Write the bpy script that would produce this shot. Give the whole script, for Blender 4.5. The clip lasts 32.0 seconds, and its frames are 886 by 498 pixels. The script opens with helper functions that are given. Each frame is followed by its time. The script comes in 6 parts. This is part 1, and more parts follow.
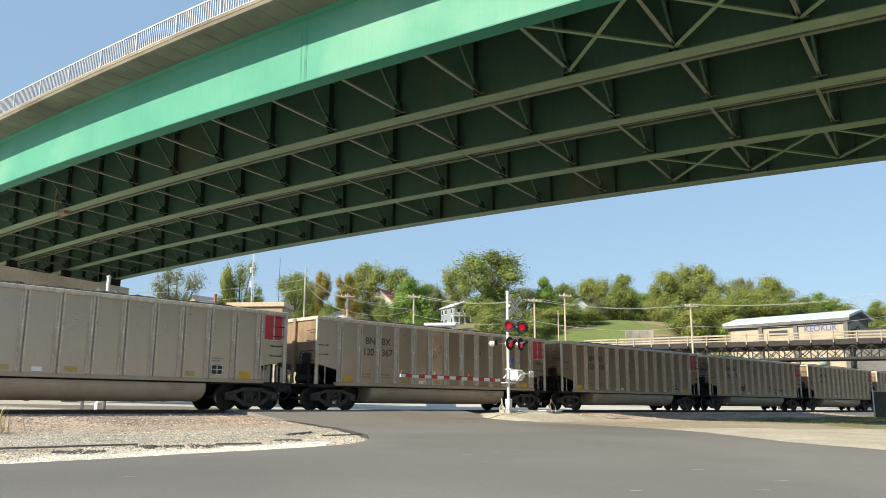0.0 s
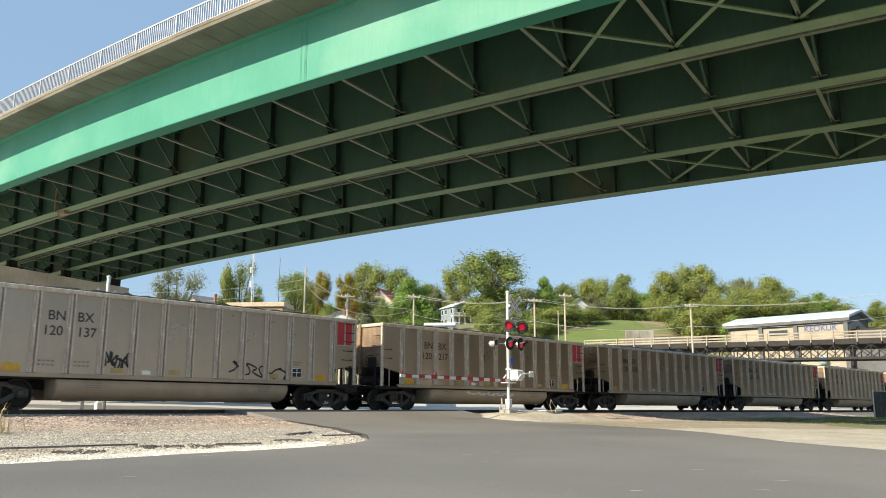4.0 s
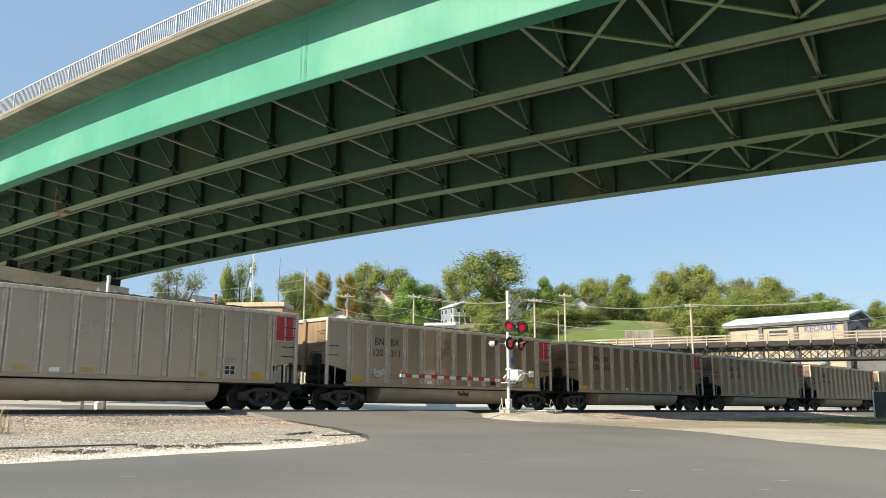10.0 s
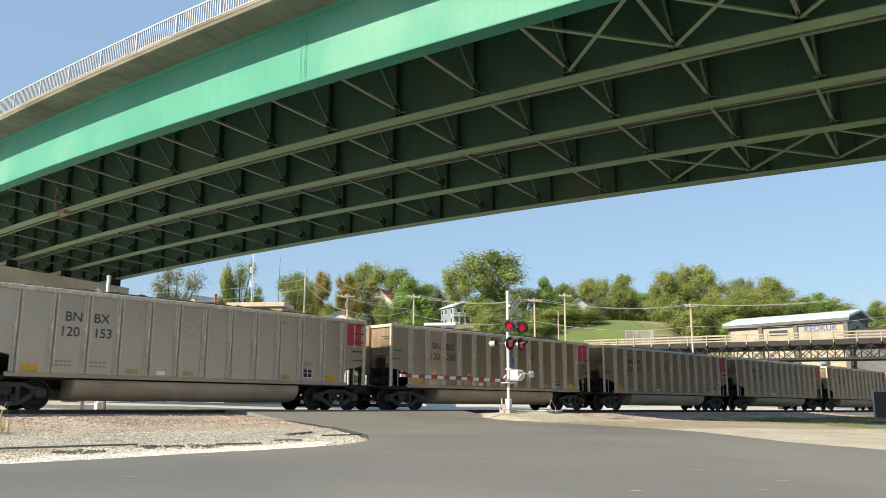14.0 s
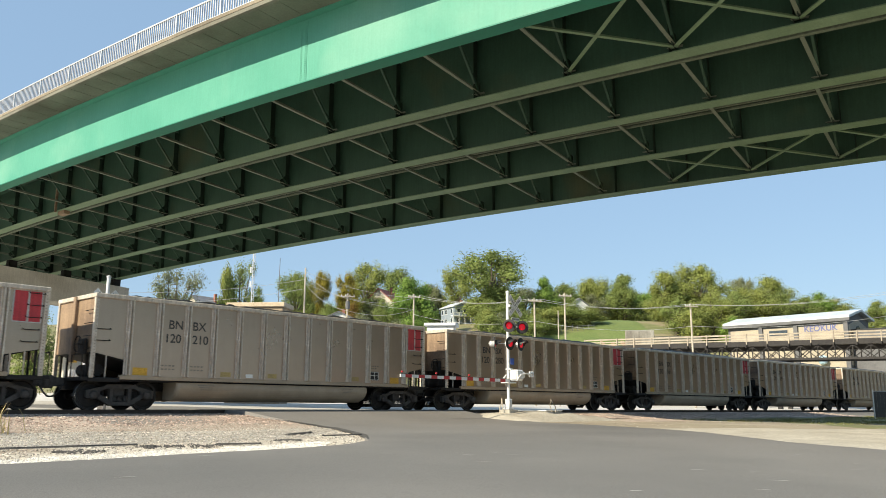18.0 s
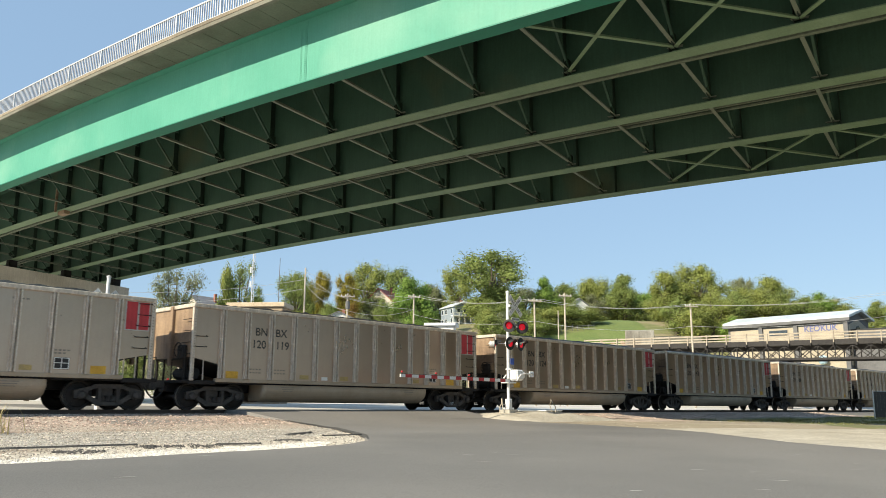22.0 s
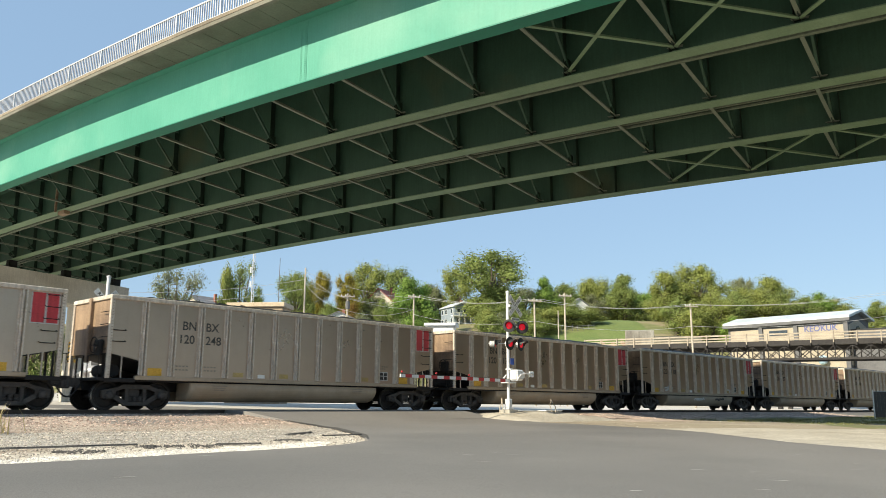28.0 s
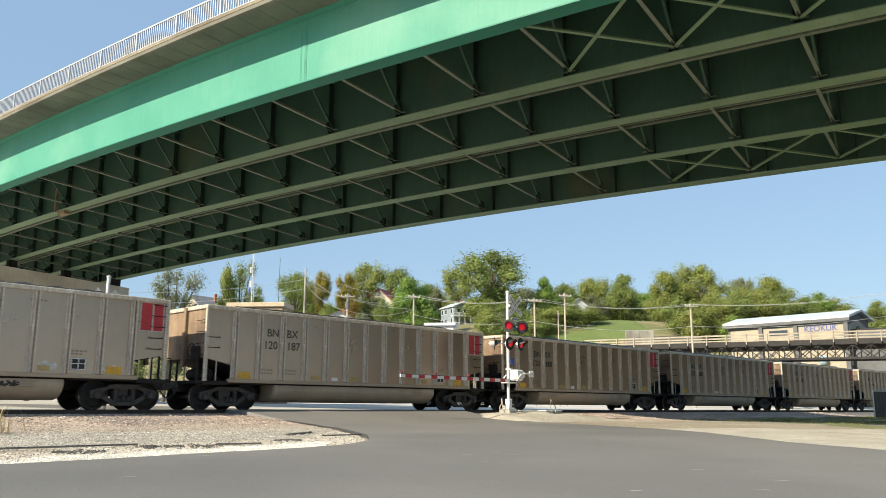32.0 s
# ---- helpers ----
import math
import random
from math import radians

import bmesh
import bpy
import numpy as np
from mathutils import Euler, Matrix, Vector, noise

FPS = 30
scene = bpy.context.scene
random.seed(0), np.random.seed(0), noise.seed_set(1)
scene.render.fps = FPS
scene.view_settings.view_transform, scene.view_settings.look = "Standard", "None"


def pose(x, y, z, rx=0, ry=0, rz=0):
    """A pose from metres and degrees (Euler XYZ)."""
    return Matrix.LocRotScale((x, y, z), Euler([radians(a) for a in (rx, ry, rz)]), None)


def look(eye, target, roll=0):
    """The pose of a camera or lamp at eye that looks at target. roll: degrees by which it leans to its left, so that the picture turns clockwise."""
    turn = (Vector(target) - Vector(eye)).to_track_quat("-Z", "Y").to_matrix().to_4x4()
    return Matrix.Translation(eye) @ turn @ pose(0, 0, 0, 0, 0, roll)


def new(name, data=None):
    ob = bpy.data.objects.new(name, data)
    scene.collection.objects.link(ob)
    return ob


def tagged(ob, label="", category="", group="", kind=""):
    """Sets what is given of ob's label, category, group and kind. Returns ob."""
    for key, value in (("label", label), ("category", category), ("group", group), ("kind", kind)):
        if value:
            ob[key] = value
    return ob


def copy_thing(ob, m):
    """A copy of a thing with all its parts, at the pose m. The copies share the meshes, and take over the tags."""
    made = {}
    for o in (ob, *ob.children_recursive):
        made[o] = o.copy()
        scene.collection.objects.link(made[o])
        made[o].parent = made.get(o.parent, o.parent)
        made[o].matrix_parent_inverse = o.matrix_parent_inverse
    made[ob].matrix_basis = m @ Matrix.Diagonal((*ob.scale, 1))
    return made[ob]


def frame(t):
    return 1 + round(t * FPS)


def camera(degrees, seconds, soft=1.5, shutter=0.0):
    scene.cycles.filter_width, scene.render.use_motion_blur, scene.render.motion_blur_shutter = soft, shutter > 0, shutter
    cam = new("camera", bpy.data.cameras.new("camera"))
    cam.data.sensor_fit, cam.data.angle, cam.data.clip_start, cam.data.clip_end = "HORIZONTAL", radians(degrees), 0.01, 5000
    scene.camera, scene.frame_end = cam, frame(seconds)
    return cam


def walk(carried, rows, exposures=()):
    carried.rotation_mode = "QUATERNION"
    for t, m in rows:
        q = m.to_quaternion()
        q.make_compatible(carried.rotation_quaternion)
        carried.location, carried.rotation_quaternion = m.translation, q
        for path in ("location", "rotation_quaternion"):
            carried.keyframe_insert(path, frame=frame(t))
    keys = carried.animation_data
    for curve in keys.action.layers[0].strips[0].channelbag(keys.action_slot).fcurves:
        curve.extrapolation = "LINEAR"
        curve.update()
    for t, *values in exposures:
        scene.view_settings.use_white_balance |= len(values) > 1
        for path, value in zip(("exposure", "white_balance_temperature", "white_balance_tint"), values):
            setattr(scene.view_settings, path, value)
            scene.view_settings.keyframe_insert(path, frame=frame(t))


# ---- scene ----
# one lens, one still camera a metre above the road
cam = camera(57.31, 32.0, soft=0.5, shutter=0.12)
EYE_Z = 1.4
PITCH = radians(11.031)
VIEW = look((0, 0, EYE_Z), (0, math.cos(PITCH), EYE_Z + math.sin(PITCH)), 0.25)
walk(cam, [(0.0, VIEW), (32.0, VIEW)], [(0.0, 0.4, 7150, 5), (32.0, 0.4, 7150, 5)])

# ---- daylight ----
SUN_DIR = Vector((-0.775, -0.632, 0.0)).normalized()
SUN_EL = radians(33.5)
SUN_TO = Vector((SUN_DIR.x * math.cos(SUN_EL), SUN_DIR.y * math.cos(SUN_EL), math.sin(SUN_EL)))
world = bpy.data.worlds.new("world")
world.use_nodes = True
scene.world = world
wn = world.node_tree.nodes
sky = wn.new("ShaderNodeTexSky")
sky.sky_type = "NISHITA"
sky.sun_disc = False
sky.sun_elevation = SUN_EL
sky.sun_rotation = math.atan2(SUN_DIR.x, SUN_DIR.y)
sky.air_density, sky.dust_density, sky.ozone_density = 1.0, 0.6, 1.6
wn["Background"].inputs["Strength"].default_value = 0.10
haze = wn.new("ShaderNodeMix")
haze.data_type = "RGBA"
haze.inputs["Factor"].default_value = 0.6
haze.inputs["B"].default_value = (3.1, 4.9, 7.9, 1)
world.node_tree.links.new(sky.outputs[0], haze.inputs["A"])
world.node_tree.links.new(haze.outputs["Result"], wn["Background"].inputs["Color"])
sun = new("sun", bpy.data.lights.new("sun", "SUN"))
sun.data.energy, sun.data.angle, sun.data.color = 5.6, radians(0.53), (1.0, 0.92, 0.80)
sun.matrix_world = look(SUN_TO * 100, (0, 0, 0))


# ---- materials ----
def nodes_of(name):
    m = bpy.data.materials.new(name)
    m.use_nodes = True
    t = m.node_tree
    return m, t.nodes, t.links, t.nodes["Principled BSDF"]


def surface(name, low, high, rough=0.7, metal=0.0, scale=3.0, fine=40.0, bump=0.15, streak=0.0, island=0.0, obj=0.0,
            third=None, third_at=0.62, fine_mix=0.25, stretch=(1, 1, 1), space="Object", depth=0.02, rough_var=0.12):
    """A two-scale weathered surface between the colours low and high."""
    m, n, l, p = nodes_of(name)
    co = n.new("ShaderNodeTexCoord")
    mp = n.new("ShaderNodeMapping")
    mp.inputs["Scale"].default_value = stretch
    if space == "World":
        geo = n.new("ShaderNodeNewGeometry")
        l.new(geo.outputs["Position"], mp.inputs["Vector"])
    else:
        l.new(co.outputs[space], mp.inputs["Vector"])
    a = n.new("ShaderNodeTexNoise")
    a.inputs["Scale"].default_value, a.inputs["Detail"].default_value, a.inputs["Roughness"].default_value = scale, 6, 0.62
    b = n.new("ShaderNodeTexNoise")
    b.inputs["Scale"].default_value, b.inputs["Detail"].default_value = fine, 3
    l.new(mp.outputs[0], a.inputs["Vector"])
    l.new(mp.outputs[0], b.inputs["Vector"])
    fac = n.new("ShaderNodeMapRange")
    fac.inputs["From Min"].default_value, fac.inputs["From Max"].default_value = 0.32, 0.68
    l.new(a.outputs["Fac"], fac.inputs["Value"])
    mix = n.new("ShaderNodeMix")
    mix.data_type = "RGBA"
    mix.inputs["A"].default_value, mix.inputs["B"].default_value = (*low, 1), (*high, 1)
    l.new(fac.outputs[0], mix.inputs["Factor"])
    col = mix.outputs["Result"]
    if third:
        c = n.new("ShaderNodeTexNoise")
        c.inputs["Scale"].default_value, c.inputs["Detail"].default_value = scale * 0.45, 8
        off = n.new("ShaderNodeVectorMath")
        off.operation = "ADD"
        off.inputs[1].default_value = (7.3, 2.1, 5.7)
        l.new(mp.outputs[0], off.inputs[0])
        l.new(off.outputs[0], c.inputs["Vector"])
        r = n.new("ShaderNodeMapRange")
        r.inputs["From Min"].default_value, r.inputs["From Max"].default_value = third_at - 0.08, third_at + 0.08
        l.new(c.outputs["Fac"], r.inputs["Value"])
        k = n.new("ShaderNodeMix")
        k.data_type = "RGBA"
        k.inputs["B"].default_value = (*third, 1)
        l.new(r.outputs[0], k.inputs["Factor"])
        l.new(col, k.inputs["A"])
        col = k.outputs["Result"]
    # fine grain
    g = n.new("ShaderNodeMapRange")
    g.inputs["From Min"].default_value, g.inputs["From Max"].default_value = 0.25, 0.75
    g.inputs["To Min"].default_value, g.inputs["To Max"].default_value = 1 - fine_mix, 1 + fine_mix
    l.new(b.outputs["Fac"], g.inputs["Value"])
    val = g.outputs[0]
    if streak:
        sm = n.new("ShaderNodeMapping")
        sm.inputs["Scale"].default_value = (5, 5, 0.35)
        l.new(co.outputs["Object"], sm.inputs["Vector"])
        s = n.new("ShaderNodeTexNoise")
        s.inputs["Scale"].default_value, s.inputs["Detail"].default_value = 2.2, 5
        l.new(sm.outputs[0], s.inputs["Vector"])
        sr = n.new("ShaderNodeMapRange")
        sr.inputs["From Min"].default_value, sr.inputs["From Max"].default_value = 0.3, 0.7
        sr.inputs["To Min"].default_value, sr.inputs["To Max"].default_value = 1 - streak, 1 + streak * 0.5
        l.new(s.outputs["Fac"], sr.inputs["Value"])
        mu = n.new("ShaderNodeMath")
        mu.operation = "MULTIPLY"
        l.new(val, mu.inputs[0])
        l.new(sr.outputs[0], mu.inputs[1])
        val = mu.outputs[0]
    if island or obj:
        if island:
            src = n.new("ShaderNodeNewGeometry").outputs["Random Per Island"]
        else:
            src = n.new("ShaderNodeObjectInfo").outputs["Random"]
        w = island or obj
        ir = n.new("ShaderNodeMapRange")
        ir.inputs["To Min"].default_value, ir.inputs["To Max"].default_value = 1 - w, 1 + w
        l.new(src, ir.inputs["Value"])
        mu = n.new("ShaderNodeMath")
        mu.operation = "MULTIPLY"
        l.new(val, mu.inputs[0])
        l.new(ir.outputs[0], mu.inputs[1])
        val = mu.outputs[0]
    sc = n.new("ShaderNodeVectorMath")
    sc.operation = "SCALE"
    l.new(col, sc.inputs[0])
    l.new(val, sc.inputs["Scale"])
    l.new(sc.outputs[0], p.inputs["Base Color"])
    rr = n.new("ShaderNodeMapRange")
    rr.inputs["To Min"].default_value, rr.inputs["To Max"].default_value = max(0.05, rough - rough_var), min(1, rough + rough_var)
    l.new(a.outputs["Fac"], rr.inputs["Value"])
    l.new(rr.outputs[0], p.inputs["Roughness"])
    p.inputs["Metallic"].default_value = metal
    if bump:
        bp_ = n.new("ShaderNodeBump")
        bp_.inputs["Strength"].default_value, bp_.inputs["Distance"].default_value = bump, depth
        l.new(b.outputs["Fac"], bp_.inputs["Height"])
        l.new(bp_.outputs[0], p.inputs["Normal"])
    return m


def glow(name, color, strength):
    m, n, l, p = nodes_of(name)
    p.inputs["Base Color"].default_value = (*color, 1)
    p.inputs["Emission Color"].default_value = (*color, 1)
    p.inputs["Emission Strength"].default_value = strength
    p.inputs["Roughness"].default_value = 0.2
    return m


M_ALU = surface("car_aluminium", (0.445, 0.338, 0.262), (0.50, 0.385, 0.302), 0.29, 0.88, 0.5, 30, 0.02, streak=0.03, fine_mix=0.04,
                third=(0.39, 0.305, 0.235), third_at=0.6, obj=0.08, rough_var=0.06)
M_POST = surface("post_aluminium", (0.50, 0.425, 0.345), (0.68, 0.60, 0.50), 0.5, 0.15, 7, 30, 0.06, streak=0.25, fine_mix=0.15, third=(0.74, 0.69, 0.60), third_at=0.62)
for m_ in (M_ALU, M_POST):
    m_.node_tree.nodes["Principled BSDF"].inputs["Specular IOR Level"].default_value = 0.3
M_TUB = surface("tub_dusty", (0.33, 0.26, 0.18), (0.42, 0.34, 0.25), 0.6, 0.0, 0.8, 25, 0.04, streak=0.04, fine_mix=0.06)
M_RUST = surface("end_sheet_rusty", (0.26, 0.175, 0.11), (0.34, 0.235, 0.15), 0.7, 0.0, 1.5, 22, 0.08, streak=0.25,
                 third=(0.17, 0.115, 0.08), third_at=0.56)
M_STEEL = surface("underframe_black", (0.007, 0.006, 0.006), (0.018, 0.015, 0.013), 0.8, 0.0, 4, 30, 0.1)
M_TRUCK = surface("truck_cast_steel", (0.04, 0.035, 0.031), (0.085, 0.075, 0.066), 0.75, 0.0, 6, 40, 0.15)
M_WHEEL = surface("wheel_steel", (0.012, 0.010, 0.009), (0.03, 0.026, 0.022), 0.6, 0.2, 6, 40, 0.1)
M_TREAD = surface("wheel_tread", (0.30, 0.29, 0.28), (0.45, 0.44, 0.42), 0.3, 0.9, 6, 40, 0.05)
M_COAL = surface("coal", (0.01, 0.01, 0.01), (0.03, 0.03, 0.03), 0.6, 0, 6, 18, 0.8)
M_RED = surface("red_panel", (0.42, 0.03, 0.04), (0.55, 0.05, 0.06), 0.5, 0, 2, 30, 0.05, streak=0.2)
M_YELLOW = surface("yellow_patch", (0.55, 0.30, 0.03), (0.68, 0.40, 0.06), 0.6, 0, 5, 30, 0.05, fine_mix=0.3)
M_WHITE = surface("white_paint", (0.70, 0.70, 0.68), (0.80, 0.80, 0.78), 0.45, 0, 3, 30, 0.04, fine_mix=0.06)
M_WHITE_METAL = surface("white_metal", (0.62, 0.63, 0.64), (0.78, 0.79, 0.80), 0.4, 0.2, 3, 30, 0.04, fine_mix=0.08)
M_BLACK = surface("black_paint", (0.012, 0.012, 0.013), (0.03, 0.03, 0.03), 0.5, 0, 4, 30, 0.04)
M_STENCIL = surface("stencil_black", (0.03, 0.028, 0.026), (0.06, 0.055, 0.05), 0.6, 0, 9, 40, 0.02)
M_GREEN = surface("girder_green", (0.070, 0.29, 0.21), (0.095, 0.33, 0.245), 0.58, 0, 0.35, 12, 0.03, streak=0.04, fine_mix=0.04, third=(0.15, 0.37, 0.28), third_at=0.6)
M_GREEN.node_tree.nodes["Principled BSDF"].inputs["Specular IOR Level"].default_value = 0.3
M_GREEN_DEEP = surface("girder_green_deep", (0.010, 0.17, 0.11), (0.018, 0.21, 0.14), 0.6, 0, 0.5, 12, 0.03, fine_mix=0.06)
# inner steel: girder green darkened for underside shade, with olive-brown stains
M_GREEN_IN = surface("girder_green_shaded", (0.030, 0.080, 0.052), (0.046, 0.108, 0.070), 0.6, 0, 0.5, 12, 0.05, streak=0.12, fine_mix=0.1, third=(0.075, 0.095, 0.050), third_at=0.68)
# stiffeners and gussets: near-black green carries the shade between the girders
M_STIFF = surface("stiffener_green_shaded", (0.014, 0.034, 0.022), (0.024, 0.052, 0.034), 0.7, 0, 0.6, 12, 0.05, fine_mix=0.1)
M_FLANGE = surface("flange_weathered", (0.145, 0.225, 0.13), (0.20, 0.285, 0.18), 0.65, 0, 0.8, 14, 0.06, fine_mix=0.12)
M_PIER = surface("pier_concrete", (0.46, 0.42, 0.36), (0.60, 0.56, 0.49), 0.85, 0, 0.4, 12, 0.08, streak=0.10, third=(0.36, 0.32, 0.26), third_at=0.66, fine_mix=0.1)
M_CONC = surface("concrete", (0.30, 0.28, 0.24), (0.42, 0.40, 0.35), 0.85, 0, 0.6, 14, 0.12, streak=0.25, third=(0.22, 0.20, 0.17))
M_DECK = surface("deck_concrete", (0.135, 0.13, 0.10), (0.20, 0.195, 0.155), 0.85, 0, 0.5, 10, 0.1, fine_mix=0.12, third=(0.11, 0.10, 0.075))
M_EDGE = surface("edge_concrete", (0.20, 0.165, 0.115), (0.31, 0.265, 0.20), 0.85, 0, 0.6, 12, 0.1, streak=0.2, third=(0.15, 0.125, 0.09))
M_STRUT = surface("strut_grey_green", (0.145, 0.175, 0.13), (0.19, 0.215, 0.17), 0.65, 0, 0.8, 14, 0.06, fine_mix=0.12)
M_RAILING = surface("railing_aluminium", (0.60, 0.60, 0.60), (0.72, 0.72, 0.71), 0.4, 0.5, 3, 20, 0.03)
M_ASPHALT = surface("asphalt", (0.168, 0.157, 0.145), (0.205, 0.193, 0.179), 0.85, 0, 0.22, 60, 0.35, fine_mix=0.3, third=(0.140, 0.134, 0.126),
                    third_at=0.6, space="World", depth=0.01)
M_GRAVEL = surface("gravel_ground", (0.48, 0.42, 0.34), (0.66, 0.60, 0.51), 0.9, 0, 0.5, 13, 0.8, fine_mix=0.6, third=(0.34, 0.27, 0.2),
                   space="World", depth=0.04)
M_GREY_GRAVEL = surface("grey_gravel", (0.33, 0.305, 0.265), (0.46, 0.43, 0.38), 0.9, 0, 0.6, 14, 0.8, fine_mix=0.6, third=(0.27, 0.25, 0.22), space="World", depth=0.03)
M_BALLAST = surface("ballast_ground", (0.36, 0.27, 0.21), (0.52, 0.43, 0.36), 0.9, 0, 0.6, 12, 0.8, fine_mix=0.4, third=(0.24, 0.22, 0.20),
                    space="World", depth=0.05)
M_DIRT = surface("dirt_ground", (0.26, 0.215, 0.15), (0.40, 0.345, 0.26), 0.9, 0, 0.3, 9, 0.5, fine_mix=0.25, third=(0.30, 0.27, 0.18),
                 space="World", depth=0.03)
M_PALE = surface("pale_gravel", (0.37, 0.33, 0.265), (0.57, 0.525, 0.44), 0.9, 0, 0.7, 16, 0.7, fine_mix=0.35, third=(0.40, 0.35, 0.27), third_at=0.64,
                 space="World", depth=0.03)
M_DARK_BALLAST = surface("grey_ballast", (0.11, 0.105, 0.10), (0.20, 0.19, 0.175), 0.9, 0, 0.8, 12, 0.8, fine_mix=0.5, space="World", depth=0.05)
M_GRASS = surface("grass_ground", (0.12, 0.14, 0.045), (0.22, 0.21, 0.09), 0.9, 0, 0.4, 8, 0.6, fine_mix=0.35, third=(0.26, 0.22, 0.13), third_at=0.52,
                  space="World", depth=0.05)
M_LOT = surface("pale_lot", (0.42, 0.39, 0.35), (0.58, 0.55, 0.50), 0.9, 0, 0.12, 4, 0.2, fine_mix=0.12, third=(0.4, 0.37, 0.32), space="World")
M_STONE = surface("gravel_stone", (0.32, 0.275, 0.225), (0.52, 0.475, 0.41), 0.9, 0, 2, 20, 0.2, island=0.6)
M_STONE_WHITE = surface("limestone_white", (0.52, 0.48, 0.42), (0.72, 0.68, 0.61), 0.9, 0, 2, 20, 0.2, island=0.3)
M_STONE_PINK = surface("ballast_stone", (0.36, 0.25, 0.20), (0.56, 0.46, 0.39), 0.9, 0, 2, 20, 0.2, island=0.6)
M_TIE = surface("tie_wood", (0.05, 0.042, 0.035), (0.09, 0.075, 0.06), 0.9, 0, 3, 30, 0.3, obj=0.25)
M_RAIL = surface("rail_steel", (0.05, 0.038, 0.03), (0.10, 0.075, 0.06), 0.55, 0.4, 3, 30, 0.1)
M_BARK = surface("bark", (0.09, 0.07, 0.05), (0.16, 0.13, 0.10), 0.95, 0, 1, 8, 0.5)
M_WOOD_POLE = surface("pole_wood", (0.36, 0.31, 0.24), (0.50, 0.44, 0.36), 0.9, 0, 1, 12, 0.2)


M_FENCE_SLAT = surface("fence_slat", (0.045, 0.042, 0.038), (0.075, 0.07, 0.064), 0.7, 0, 3, 30, 0.05)
M_TAR = surface("tar", (0.05, 0.047, 0.043), (0.10, 0.093, 0.085), 0.85, 0, 3, 40, 0.4, space="World")
M_STRAW = surface("straw", (0.45, 0.34, 0.14), (0.62, 0.50, 0.25), 0.8, 0, 3, 20, 0, island=0.3)
M_VERGE = surface("verge_grass", (0.11, 0.14, 0.04), (0.26, 0.23, 0.10), 0.8, 0, 0.5, 8, 0, island=0.4, space="World")
M_CLAY = surface("clay", (0.26, 0.14, 0.08), (0.46, 0.31, 0.19), 0.9, 0, 0.9, 5, 0.4, space="World")
M_CONDUIT = surface("conduit", (0.10, 0.125, 0.085), (0.15, 0.18, 0.13), 0.7, 0, 1, 10, 0.05)
M_BALUSTER = surface("baluster_grey", (0.40, 0.40, 0.41), (0.50, 0.50, 0.51), 0.5, 0.4, 3, 20, 0.02)
M_YELLOW_FAINT = surface("yellow_faint", (0.36, 0.27, 0.12), (0.46, 0.33, 0.12), 0.6, 0, 6, 30, 0.03, fine_mix=0.3)
M_TEAL = surface("teal_tag", (0.10, 0.42, 0.36), (0.16, 0.52, 0.45), 0.6, 0, 5, 20, 0.02)
M_FAINT = surface("faded_stencil", (0.20, 0.165, 0.13), (0.27, 0.225, 0.18), 0.6, 0, 9, 40, 0.02)
M_CHALK = surface("white_spray", (0.55, 0.55, 0.54), (0.70, 0.70, 0.68), 0.8, 0, 8, 40, 0.02)
M_PINK = surface("pink_spray", (0.35, 0.10, 0.12), (0.48, 0.18, 0.2), 0.8, 0, 8, 40, 0.02)
M_FLECK = surface("paint_fleck", (0.40, 0.39, 0.36), (0.55, 0.53, 0.50), 0.8, 0, 8, 40, 0.02)
M_LAWN = surface("lawn", (0.105, 0.15, 0.035), (0.15, 0.19, 0.05), 0.9, 0, 0.15, 3, 0.3, third=(0.20, 0.19, 0.08), third_at=0.66, space="World")
M_GLASS_DARK = surface("dark_window_glass", (0.03, 0.04, 0.05), (0.06, 0.08, 0.10), 0.08, 0, 1, 5, 0)
M_BRICK = surface("brick_red", (0.25, 0.10, 0.07), (0.36, 0.16, 0.11), 0.85, 0, 2, 14, 0.2)
M_BRICK_TAN = surface("brick_tan", (0.30, 0.23, 0.16), (0.40, 0.32, 0.23), 0.85, 0, 1, 10, 0.2)
M_TAN_CAP = surface("tan_roof_cap", (0.48, 0.38, 0.27), (0.60, 0.49, 0.36), 0.8, 0, 1, 10, 0.1)
# house siding: blue-grey made darker to stand for walls in shade
M_SIDING = surface("siding_blue_grey_shaded", (0.22, 0.27, 0.32), (0.29, 0.34, 0.39), 0.7, 0, 0.8, 6, 0.1)
M_SIDING_TAN = surface("siding_tan", (0.45, 0.40, 0.34), (0.58, 0.53, 0.46), 0.7, 0, 0.8, 6, 0.1)
M_ROOF_GREY = surface("shingle_grey", (0.16, 0.16, 0.17), (0.26, 0.26, 0.27), 0.9, 0, 2, 10, 0.3)
M_ROOF_RED = surface("shingle_red", (0.30, 0.09, 0.08), (0.42, 0.15, 0.13), 0.9, 0, 2, 10, 0.3)
M_ROOF_WHITE = surface("roof_white", (0.50, 0.54, 0.56), (0.62, 0.66, 0.68), 0.4, 0.1, 0.5, 8, 0.05)
M_GREY_TRIM = surface("trim_grey", (0.10, 0.10, 0.105), (0.15, 0.15, 0.155), 0.7, 0, 0.8, 8, 0.1)
M_BEIGE = surface("panel_beige", (0.36, 0.31, 0.235), (0.43, 0.375, 0.29), 0.75, 0, 0.4, 8, 0.1)
M_PALE_BLUE = surface("pale_blue", (0.35, 0.52, 0.66), (0.48, 0.64, 0.76), 0.5, 0, 1, 8, 0.02)
